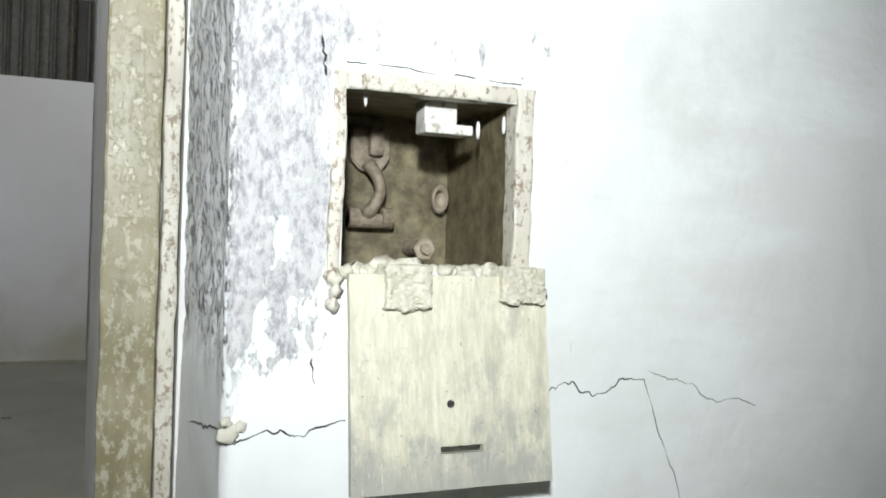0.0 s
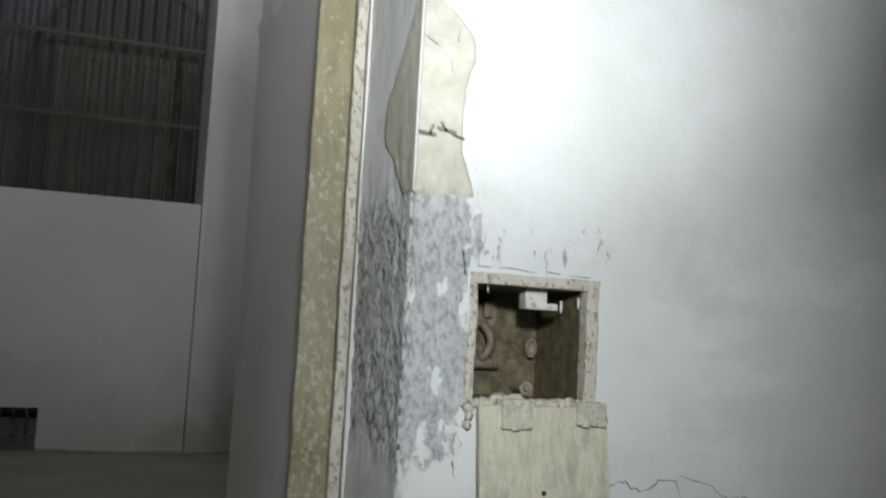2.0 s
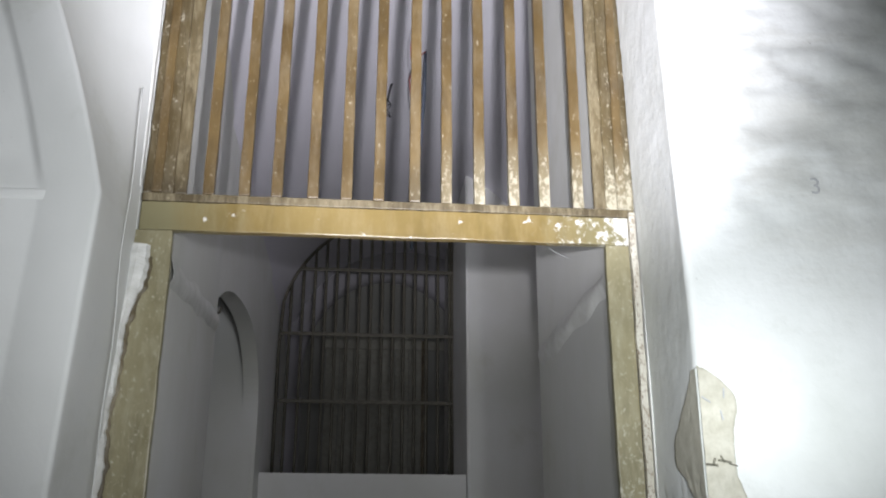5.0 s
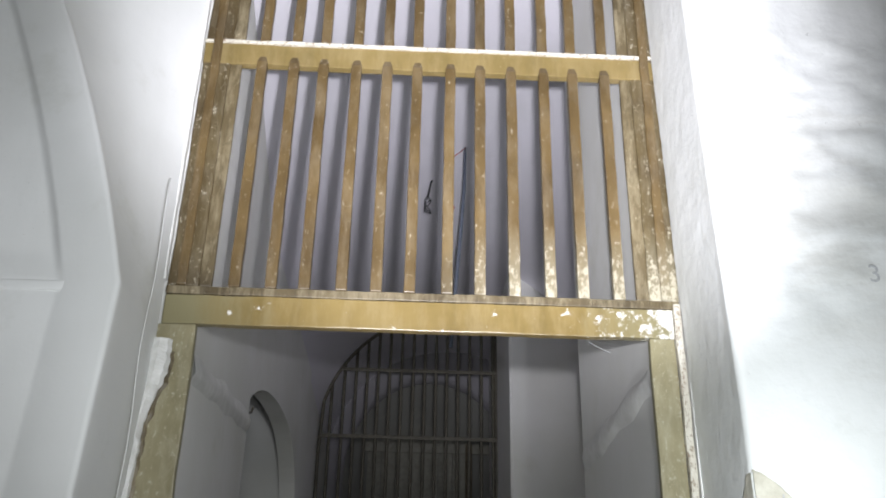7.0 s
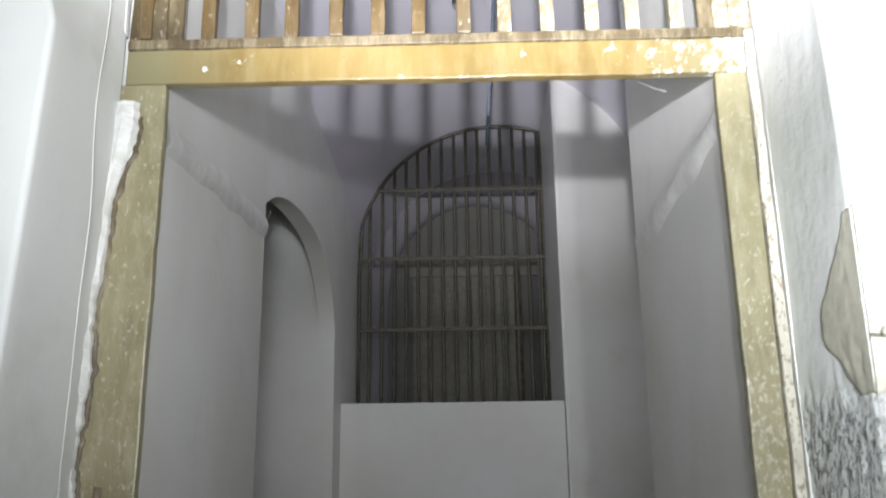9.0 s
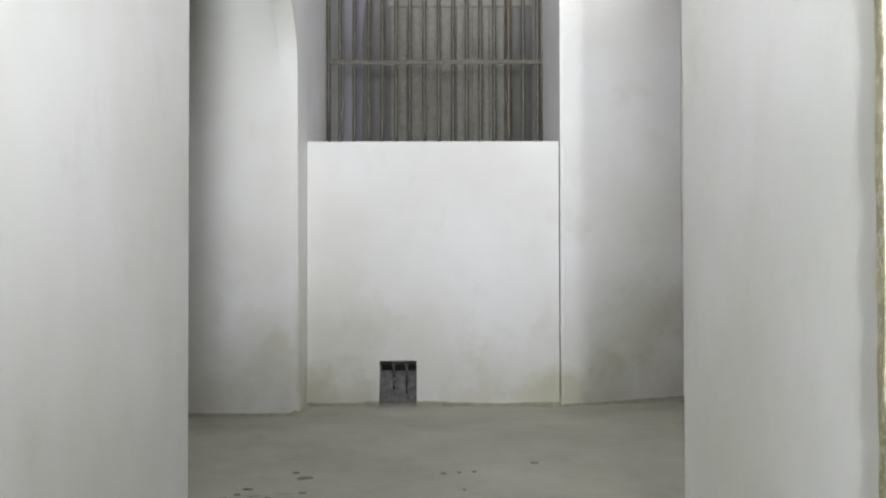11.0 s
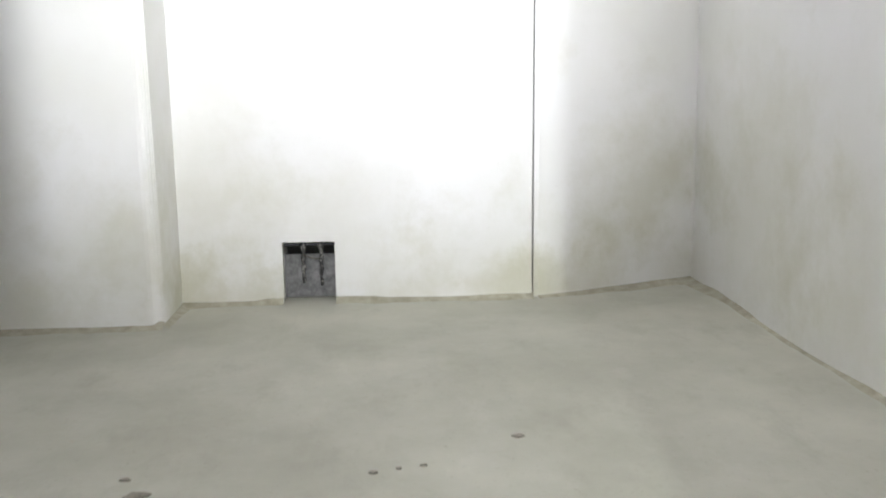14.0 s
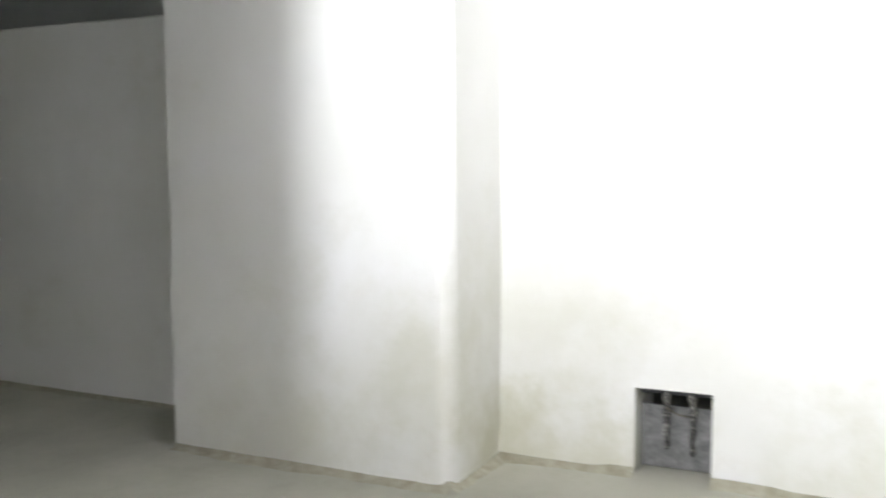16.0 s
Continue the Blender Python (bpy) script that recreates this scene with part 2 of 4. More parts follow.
M_VAULT = plaster("vault_limewash", (0.78, 0.76, 0.82), (0.73, 0.72, 0.76), 0.10)
M_CORR = plaster("corridor_limewash", (0.78, 0.79, 0.78), (0.64, 0.65, 0.63), 0.3)
# infill grey is set dark so its colour carries the dimness behind the bars
M_BACK = plaster("dimmed_infill_plaster", (0.24, 0.24, 0.22), (0.18, 0.18, 0.16), 0.4)
# lavender plaster again, with the recess's shade mixed into its base colour
M_BACKWALL = plaster("dimmed_recess_plaster", (0.38, 0.365, 0.40), (0.29, 0.285, 0.29), 0.25)
M_BOARD = simple("bare_pale_board", (0.25, 0.245, 0.205), (0.36, 0.35, 0.30), 0.8, 26.0)
M_LOCKWALL = worn_plaster()
M_OCHRE = paint_wood("ochre_paint", (0.22, 0.195, 0.108), (0.34, 0.306, 0.186), (0.62, 0.59, 0.47), 0.38, 0.6, 11.0, 0.575, None, 0.42, (0.4, 1.15, 1.50, 0.055, 0.0))
M_AMBER = paint_wood("amber_varnish", (0.20, 0.143, 0.050), (0.28, 0.205, 0.078), (0.58, 0.50, 0.34), 0.32, 0.5, 6.0, 0.60, (0.25, 0.225, 0.125), 0.3)
M_UPRAIL = paint_wood("upper_rail_varnish", (0.17, 0.125, 0.045), (0.25, 0.185, 0.075), (0.5, 0.42, 0.26), 0.32, 0.3, 6.0, 0.62, None, 0.3)
M_STILE = paint_wood("stile_brown_paint", (0.062, 0.043, 0.019), (0.12, 0.09, 0.042), (0.62, 0.57, 0.44), 0.42, 0.6, 8.0, 0.575, None, 0.25, (0.0, 2.24, 2.50, 0.12, 0.6))
M_BAR = paint_wood("bar_brown_paint", (0.072, 0.046, 0.017), (0.145, 0.098, 0.040), (0.62, 0.57, 0.45), 0.42, 0.5, 9.0, 0.60, None, 0.18, (0.0, 2.24, 2.50, 0.13, 0.6))
M_DARKWOOD = paint_wood("dark_timber", (0.072, 0.054, 0.027), (0.14, 0.107, 0.054), (0.5, 0.44, 0.30), 0.5, 0.5)
M_IRON = simple("painted_iron", (0.075, 0.07, 0.055), (0.16, 0.145, 0.11), 0.5, 60.0, 0.2)
M_RUST = simple("rusty_iron", (0.19, 0.145, 0.10), (0.42, 0.36, 0.275), 0.62, 60.0, 0.2)
M_BOX = simple("box_iron", (0.10, 0.082, 0.046), (0.30, 0.26, 0.15), 0.5, 34.0, 0.15, 0.003, 0.38, 0.72)
M_FLAP = flap_paint()
M_CREAM = paint_wood("cream_chipped_paint", (0.58, 0.55, 0.45), (0.74, 0.72, 0.64), (0.24, 0.17, 0.11), 0.55, 0.85, 14.0, 0.535)
M_PATCH = simple("lime_patch", (0.50, 0.48, 0.39), (0.65, 0.63, 0.54), 0.9, 22.0, 0.0, 0.004)
M_CRUMB = simple("crumbled_mortar", (0.50, 0.465, 0.36), (0.74, 0.715, 0.61), 0.9, 85.0, 0.0, 0.006)
M_WHITE = simple("white_plaster_edge", (0.70, 0.70, 0.66), (0.82, 0.82, 0.80), 0.85, 30.0, 0.0, 0.004)
M_FLOOR = cement()
M_CATCH = paint_wood("catch_white_paint", (0.66, 0.64, 0.58), (0.80, 0.79, 0.75), (0.36, 0.31, 0.24), 0.5, 0.8, 12.0, 0.56)
M_SKIRT = simple("dirty_cement_skirt", (0.27, 0.258, 0.18), (0.43, 0.418, 0.32), 0.85, 14.0, 0.0, 0.004)
M_CRACK = simple("crack_shadow_dirt", (0.03, 0.028, 0.025), (0.06, 0.055, 0.05), 0.95, 80.0)
M_DIRT = simple("floor_dirt", (0.15, 0.142, 0.115), (0.30, 0.285, 0.225), 0.95, 60.0)
M_PENCIL = simple("pencil_grey", (0.42, 0.43, 0.44), (0.56, 0.57, 0.58), 0.8, 90.0)
M_CABLE = simple("grey_cable", (0.09, 0.11, 0.15), (0.14, 0.16, 0.20), 0.5, 60.0)
M_WIRE = simple("red_wire", (0.28, 0.06, 0.05), (0.36, 0.09, 0.08), 0.5, 60.0)
M_BLACK = simple("black_tape_and_gap_shade", (0.012, 0.012, 0.014), (0.03, 0.03, 0.03), 0.5, 60.0)
M_DRAINBAR = simple("flaked_drain_iron", (0.03, 0.03, 0.028), (0.62, 0.60, 0.55), 0.6, 70.0, 0.1, 0.003, 0.52, 0.66)
M_DRAIN = simple("drain_sheet", (0.10, 0.10, 0.098), (0.25, 0.25, 0.245), 0.6, 32.0, 0.1, 0.004)


# ---------- mesh helpers ----------
def obj(name, bm, material, parent=None, label="", smooth=False):
    me = bpy.data.meshes.new(name)
    bmesh.ops.recalc_face_normals(bm, faces=bm.faces)
    bm.to_mesh(me)
    bm.free()
    me.materials.append(material)
    if smooth:
        for p in me.polygons:
            p.use_smooth = True
    ob = new(name, me)
    if parent:
        ob.parent = parent
    return tagged(ob, label)


part = obj


def structure(name, bm, material, label, smooth=False):
    return tagged(obj(name, bm, material, None, label, smooth), kind="structure")


def add_box(bm, x0, x1, y0, y1, z0, z1, bevel=0.0, wob=0.0, cuts=0):
    r = bmesh.ops.create_cube(bm, size=1.0)
    vs = r["verts"]
    for v in vs:
        v.co = Vector((x0 + (v.co.x + 0.5) * (x1 - x0), y0 + (v.co.y + 0.5) * (y1 - y0), z0 + (v.co.z + 0.5) * (z1 - z0)))
    if bevel or cuts:
        es = list({e for v in vs for e in v.link_edges})
        if bevel:
            g = bmesh.ops.bevel(bm, geom=es, offset=bevel, segments=2, affect="EDGES", profile=0.6)
    return vs


def box_bm(x0, x1, y0, y1, z0, z1, bevel=0.0, long_cuts=0, wob=0.0, seed=0.0):
    """A bevelled bar, cut along its longest side and worn by a little noise."""
    bm = bmesh.new()
    add_box(bm, x0, x1, y0, y1, z0, z1, bevel)
    if long_cuts:
        d = (x1 - x0, y1 - y0, z1 - z0)
        k = d.index(max(d))
        lo = (x0, y0, z0)[k]
        nrm = Vector([1.0 if i == k else 0.0 for i in range(3)])
        for i in range(1, long_cuts):
            bmesh.ops.bisect_plane(bm, geom=bm.verts[:] + bm.edges[:] + bm.faces[:], dist=1e-5,
                                   plane_co=nrm * (lo + d[k] * i / long_cuts), plane_no=nrm)
        for v in bm.verts:
            o = noise.noise_vector(v.co * 9.0 + Vector((seed, seed * 2, 0))) * wob + noise.noise_vector(v.co * 40.0) * wob * 0.5
            o[k] = 0
            v.co += o
    return bm


def prism(points, lo, hi, axis="z", bm=None):
    """A plan outline, pushed from lo to hi along an axis."""
    bm = bm or bmesh.new()

    def at(p, h):
        return {"z": (p[0], p[1], h), "y": (p[0], h, p[1]), "x": (h, p[0], p[1])}[axis]
    a = [bm.verts.new(at(p, lo)) for p in points]
    b = [bm.verts.new(at(p, hi)) for p in points]
    bm.faces.new(a)
    bm.faces.new(b)
    for i in range(len(points)):
        j = (i + 1) % len(points)
        bm.faces.new((a[i], a[j], b[j], b[i]))
    return bm


def sheet(bm, fn, nu, nv):
    vs = [[bm.verts.new(fn(i / nu, j / nv)) for i in range(nu + 1)] for j in range(nv + 1)]
    for j in range(nv):
        for i in range(nu):
            bm.faces.new((vs[j][i], vs[j][i + 1], vs[j + 1][i + 1], vs[j + 1][i]))
    return vs


def tube(bm, pts, r, sides=8):
    rings = []
    for i, p in enumerate(pts):
        p = Vector(p)
        d = (Vector(pts[min(i + 1, len(pts) - 1)]) - Vector(pts[max(i - 1, 0)])).normalized()
        u = d.cross(Vector((0.31, 0.9, 0.2))).normalized()
        w = d.cross(u)
        rr = r(i / (len(pts) - 1)) if callable(r) else r
        rings.append([bm.verts.new(p + (u * math.cos(6.2832 * k / sides) + w * math.sin(6.2832 * k / sides)) * rr) for k in range(sides)])
    for a, b in zip(rings, rings[1:]):
        for k in range(sides):
            bm.faces.new((a[k], a[(k + 1) % sides], b[(k + 1) % sides], b[k]))
    bm.faces.new(rings[0])
    bm.faces.new(rings[-1])


def smoothstep(a, b, x):
    t = min(1.0, max(0.0, (x - a) / (b - a)))
    return t * t * (3 - 2 * t)


TOP = 4.75
# ---------- floor ----------
bm = bmesh.new()
sheet(bm, lambda u, v: Vector((-5.2 + 10.4 * u, -5.2 + 12.6 * v, 0.006 * noise.noise(Vector((u * 14, v * 17, 0))) + 0.002 * noise.noise(Vector((u * 90, v * 110, 3))) - 0.004)), 150, 180)
structure("floor", bm, M_FLOOR, "worn beige cement floor with small dark stains", True)

# ---------- door wall: right block with the lock recess ----------
BX0, BX1, BZ0, BZ1, BY = 1.025, 1.266, 0.773, 1.003, -0.412


def wear_at(x, y, z):
    """How far the paint is lost round the corner beside the lock box."""
    s = 1.0 - smoothstep(0.95, 1.07, x + 0.05 * noise.noise(Vector((x * 8, z * 5, 1))))
    band = smoothstep(0.60, 0.72, z + 0.10 * noise.noise(Vector((x * 12, z * 4, 7)))) * (1 - smoothstep(1.12, 1.30, z) * (0.9 if y < -0.40 else 0.85))
    ring = smoothstep(0.93, 1.0, x) * (1 - smoothstep(1.30, 1.42, x)) * smoothstep(1.0, 1.05, z) * (1 - smoothstep(1.08, 1.20, z)) * 0.34
    n1 = 0.5 + 0.5 * noise.fractal(Vector((x * 28, y * 28, z * 9)), 0.9, 2.1, 5)
    return max(0.0, min(1.0, max(s * band, ring) * (0.35 + 1.3 * n1)))


def relief(x, y, z):
    big = 0.006 * noise.noise(Vector((x * 2.2, y * 2.2, z * 2.2)))
    w = wear_at(x, y, z)
    chip = noise.fractal(Vector((x * 55, y * 55, z * 24)), 0.8, 2.0, 4)
    up = smoothstep(1.85, 2.15, z) * smoothstep(0.93, 1.05, x) * 0.015 * noise.fractal(Vector((x * 6, 2.0, z * 9)), 0.9, 2.0, 4)
    return big - 0.003 * w + 0.007 * w * chip + up


bm = bmesh.new()
cols = sorted(set([0.0] + [i * 0.012 for i in range(1, 12)] + [BX0 - 0.88, BX1 - 0.88] + [0.146 + i * 0.0244 for i in range(1, 10)]
                  + [0.42 + i * 0.035 for i in range(0, 34)] + [1.9, 2.4, 3.2, 4.3]))
rows_z = sorted(set([0.0, 0.2, 0.35] + [0.42 + i * 0.0104 for i in range(34)] + [BZ0, BZ1] + [BZ0 + i * 0.0192 for i in range(1, 12)]
                    + [1.012 + i * 0.0125 for i in range(0, 50)] + [1.64 + i * 0.02 for i in range(0, 72)] + [3.2, 3.6, 4.1, TOP]))
side = [-0.41 + i * 0.39 / 36 for i in range(37)]     # the return, running back to the frame


def edge_x(z):
    return 0.885 - 0.016 * smoothstep(1.6, 2.7, z) - 0.02 * smoothstep(2.4, 4.0, z)


uu = [("s", y) for y in reversed(side[1:])] + [("f", c) for c in cols]
grid = []
wear_vals = []
pit_vals = []
for z in rows_z:
    line = []
    for k, c in uu:
        if k == "s":
            p = Vector((edge_x(z) - 0.012 * (c + 0.41) / 0.41, c, z))
            d = relief(p.x, p.y, z) * 0.9
            p.x -= d * smoothstep(0.0, 0.06, c + 0.41)
        else:
            p = Vector((edge_x(z) + c, BY, z))
            if c > 0.13:
                p.x = 0.885 + c - 0.005
            d = relief(p.x, p.y, z)
            inside = BX0 - 0.02 < p.x < BX1 + 0.02 and BZ0 - 0.02 < z < BZ1 + 0.02
            p.y -= 0.0 if inside else d
            if c == 0.0:
                p += Vector((0.006, 0.006, 0))
        line.append(bm.verts.new(p))
        wear_vals.append(wear_at(p.x, p.y, z) * (0.28 if k == "s" else 1.0))
        low = smoothstep(0.585, 0.66, z + 0.05 * noise.noise(Vector((p.y * 14, z * 6, 2))) - 0.05 * smoothstep(-0.41, -0.2, p.y)) * (1 - smoothstep(1.08, 1.22, z))
        pit_vals.append(low if k == "s" else low * 0.5 * (1 - smoothstep(0.0, 0.03, c)))
    grid.append(line)
for j in range(len(rows_z) - 1):
    for i in range(len(uu) - 1):
        a, c = grid[j][i], grid[j + 1][i + 1]
        mid = (a.co + c.co) / 2
        if uu[i][0] == "f" and BX0 - 0.004 < mid.x < BX1 + 0.004 and BZ0 < mid.z < BZ1:
            continue
        bm.faces.new((a, grid[j][i + 1], c, grid[j + 1][i]))
wall_lock = structure("wall_lock", bm, M_LOCKWALL, "whitewashed corridor wall with flaking plaster and fine cracks", True)
att = wall_lock.data.attributes.new("wear", "FLOAT", "POINT")
att.data.foreach_set("value", wear_vals)
att = wall_lock.data.attributes.new("pitted", "FLOAT", "POINT")
att.data.foreach_set("value", pit_vals)

# the wall's body behind its skin
bm = bmesh.new()
prism([(0.87, -0.02), (1.0, -0.02), (1.0, -0.16), (5.2, -0.16), (5.2, 1.25), (0.755, 1.25), (0.760, 0.030), (0.87, 0.030)], 0, TOP, "z", bm)
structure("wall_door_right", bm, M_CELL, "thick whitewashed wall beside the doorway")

# left block: return, front wall with an arched head, body
bm = bmesh.new()
prism([(-0.915, -0.02), (-0.915, 0.030), (-0.760, 0.030), (-0.858, 1.749), (-1.98, 1.745), (-5.2, 1.745), (-5.2, -0.02)], 0, TOP, "z", bm)
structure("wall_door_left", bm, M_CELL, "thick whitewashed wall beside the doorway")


def foot_x(z):
    """Where the left-hand return meets the jamb: the opening widens a little towards the floor."""
    return -0.872 - 0.035 * (1 - smoothstep(1.1, 2.0, z))


def arch_x(z, x0, spread):
    """The curved edge that leans away over the left-hand return."""
    t = max(0.0, z - 2.06)
    x0 -= 0.038 * max(0.0, 2.06 - z)
    return x0 - spread * (0.25 * t + 0.10 * t * t)


bm = bmesh.new()
zs = [0, 0.7, 1.4, 1.9, 2.06, 2.08] + [2.08 + i * 0.05 for i in range(1, 54)]
prof = [(-0.02, 0.012, 0.0), (-0.20, 0.005, 0.0), (-0.36, 0.0, 0.0), (-0.394, 0.0, 0.0), (-0.404, -0.002, 0.0), (-0.41, -0.008, 0.0), (-0.41, -0.018, 0.0), (-0.41, -0.155, 0.0), (-0.405, -0.17, 0.5), (-0.385, -0.185, 1.0), (-0.385, -0.20, 1.0), (-0.385, -4.0, 1.0)]
cols_v = []
for y, dx, inner in prof:
    cols_v.append([bm.verts.new(((foot_x(z) + (arch_x(z, -0.885, 1.0) - foot_x(z)) * min(1.0, (-0.02 - y) / 0.34) if y > -0.365 else arch_x(z, -0.885, 1.0) + dx) if dx > -3 else -5.2, y if z > 2.08 or not inner else -0.402, z)) for z in zs])
for a, b in zip(cols_v, cols_v[1:]):
    for j in range(len(zs) - 1):
        bm.faces.new((a[j], a[j + 1], b[j + 1], b[j]))
structure("wall_corridor_left", bm, M_CORR, "whitewashed corridor wall with an arched plaster moulding", True)
bm = box_bm(-5.2, -1.03, -0.409, -0.37, 2.03, 2.065, 0.008, 30, 0.006)
tagged(structure("trim", bm, M_CORR, "low plaster ledge at the foot of the arch", True))

# broad plaster bands on the passage walls, where the wall meets the vault plaster
for s in (1, -1):
    bm = bmesh.new()

    def band(u, v):
        y = 0.035 + (1.16 if s > 0 else 1.71) * u
        x = 0.7605 + ((-0.0055 if s > 0 else 0.0975) * u)
        w = 0.055 + 0.02 * noise.noise(Vector((u * 5, s, 1)))
        z = 1.96 + (0.0 if s > 0 else 0.27) * u + (v - 0.5) * 2 * w + 0.02 * noise.noise(Vector((u * 6, s, v)))
        return Vector((s * (x - 0.018 * math.sin(math.pi * v) + 0.001), y, z))
    sheet(bm, band, 40, 8)
    structure("trim", bm, M_WHITE, "broad pale plaster band along the passage wall", True)

# ---------- cell ----------
FAR = 4.57


def vault_z(x):
    t = (x - 0.40) / 1.30
    return 3.13 + 1.32 * math.sqrt(max(0.0, 1 - t * t))


# main vault with thickness, one sheet
bm = bmesh.new()


def vault_pt(u, v):
    a = math.pi * (1 - u)
    x = 0.40 + 1.30 * math.cos(a)
    z = 3.13 + 1.32 * math.sin(a)
    k = 0.010 * noise.noise(Vector((x * 1.5, v * 7, z)))
    return Vector((x, 0.08 + 6.86 * v, z + k))


sheet(bm, vault_pt, 40, 30)
structure("ceiling", bm, M_VAULT, "smooth lavender-white plaster barrel vault", True)
# wall over the transom
bm = box_bm(-0.9, 0.9, 0.0, 0.03, 4.302, TOP)
structure("wall_over_door", bm, M_CORR, "whitewashed wall over the transom")

# arcade wall on the left with an arch through it
AX0, AX1, AY0, AY1 = -1.975, -0.868, 1.745, 4.157


def arcade_z(y):
    t = (y - 3.25) / (1.62 if y < 3.25 else 0.912)
    return 2.13 + 0.53 * math.sqrt(max(0.0, 1 - t * t))


# a thin arched screen that joins the deeper pier
SCREEN = AX1 - 0.115
bm = bmesh.new()
ys = [AY0 + (AY1 + 0.005 - AY0) * (0.5 - 0.5 * math.cos(math.pi * i / 36)) for i in range(37)]
outline = [(y, arcade_z(y)) for y in ys] + [(AY1 + 0.005, 0.0), (FAR + 0.02, 0.0), (FAR + 0.02, TOP), (AY0, TOP)]
prism(outline, SCREEN, AX1, "x", bm)
es = [e for e in bm.edges if abs(e.verts[0].co.x - AX1) < 1e-4 and abs(e.verts[1].co.x - AX1) < 1e-4
      and max(e.verts[0].co.y, e.verts[1].co.y) < AY1 + 0.02 and max(e.verts[0].co.z, e.verts[1].co.z) < 3.0]
bmesh.ops.bevel(bm, geom=es, offset=0.055, segments=5, affect="EDGES", profile=0.5)
prism([(AY1 + 0.0065, 0.0), (FAR + 0.02, 0.0), (FAR + 0.02, TOP), (AY1 + 0.0065, TOP)], AX0, SCREEN, "x", bm)
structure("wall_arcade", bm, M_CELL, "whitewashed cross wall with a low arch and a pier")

# far wall below the window, with the drain hole cut through
DX0, DX1, DZ = -0.393, -0.147, 0.288
SILL = 1.737
bm = bmesh.new()
xs = [AX1 - 0.02, -0.70, -0.55, DX0, -0.27, DX1, 0.1, 0.35, 0.6, 0.795]
zs = [0.0, 0.10, 0.2, DZ, 0.5, 0.8, 1.1, 1.4, SILL]
vv = [[bm.verts.new((x, FAR + (0.008 * noise.noise(Vector((x * 2, z * 2, 5))) if 0 < z < SILL and not (DX0 - .01 < x < DX1 + .01) else 0) - 0.02 * (1 - smoothstep(0, 0.11, z)) * (0 if DX0 - .01 < x < DX1 + .01 else 1), z)) for x in xs] for z in zs]
for j in range(len(zs) - 1):
    for i in range(len(xs) - 1):
        if DX0 - .001 <= xs[i] < DX1 - .001 and zs[j] < DZ - .001:
            continue
        bm.faces.new((vv[j][i], vv[j][i + 1], vv[j + 1][i + 1], vv[j + 1][i]))
es = [e for e in bm.edges if e.is_boundary]
ext = bmesh.ops.extrude_edge_only(bm, edges=es)
for v in [g for g in ext["geom"] if isinstance(g, bmesh.types.BMVert)]:
    v.co.y = 6.9 if v.co.z > SILL - .01 else FAR + 0.25
bmesh.ops.split_edges(bm, edges=es)
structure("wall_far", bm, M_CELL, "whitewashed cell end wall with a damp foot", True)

# far wall right of the window, slanting away
bm = bmesh.new()
prism([(0.802, FAR - 0.01), (0.825, FAR - 0.018), (1.70, 4.86), (1.95, 4.86), (1.95, 6.93), (0.84, 6.93), (0.80, 5.6)], 0, TOP, "z", bm)
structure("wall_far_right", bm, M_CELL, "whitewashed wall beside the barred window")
bm = bmesh.new()
sheet(bm, lambda u, v: Vector((1.68 + 0.02 * noise.noise(Vector((u * 4, v * 4, 2))), 1.2 + 3.8 * u, TOP * v)), 30, 30)
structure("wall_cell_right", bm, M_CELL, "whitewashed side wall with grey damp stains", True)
# window recess: left cheek and the wall behind the bars
bm = bmesh.new()
prism([(-0.878, FAR), (-1.95, FAR), (-1.95, 6.93), (-0.89, 6.93)], 0, TOP, "z", bm)
structure("wall_window_left", bm, M_CELL, "whitewashed cheek of the window recess")
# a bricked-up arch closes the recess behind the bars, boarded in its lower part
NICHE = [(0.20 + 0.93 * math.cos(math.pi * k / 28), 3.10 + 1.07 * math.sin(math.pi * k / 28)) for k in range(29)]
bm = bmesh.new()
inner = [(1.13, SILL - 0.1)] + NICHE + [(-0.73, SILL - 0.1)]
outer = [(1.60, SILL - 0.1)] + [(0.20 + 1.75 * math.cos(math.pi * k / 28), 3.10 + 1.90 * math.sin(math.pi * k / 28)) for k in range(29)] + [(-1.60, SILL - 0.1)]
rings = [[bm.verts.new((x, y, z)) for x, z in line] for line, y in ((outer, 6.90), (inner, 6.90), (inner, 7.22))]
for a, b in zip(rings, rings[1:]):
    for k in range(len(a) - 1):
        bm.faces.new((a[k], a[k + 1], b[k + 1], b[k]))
structure("wall_behind_window", bm, M_BACKWALL, "lavender plaster wall with a blind arch behind the bars, coloured darker for the dim recess", True)
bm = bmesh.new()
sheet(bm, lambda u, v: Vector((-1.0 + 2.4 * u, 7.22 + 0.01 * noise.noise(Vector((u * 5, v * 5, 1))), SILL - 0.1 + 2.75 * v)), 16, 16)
structure("wall_blind_arch", bm, M_BACK, "infill of the blind arch, its dimness put into the grey", True)
shutter = tagged(new("shutter"), "closed shutter of pale bare boards inside the blind arch", "shutter")
for i in range(7):
    x = -0.47 + 0.155 * i
    part("board", box_bm(x, x + 0.148, 7.16, 7.185, SILL - 0.08, 3.50 + 0.01 * (i % 3), 0.004, 10, 0.002, i), M_BOARD, shutter)
part("post", box_bm(0.60, 0.67, 7.10, 7.158, SILL - 0.08, 3.46, 0.006, 10, 0.002, 4), M_DARKWOOD, shutter, "dark upright post")
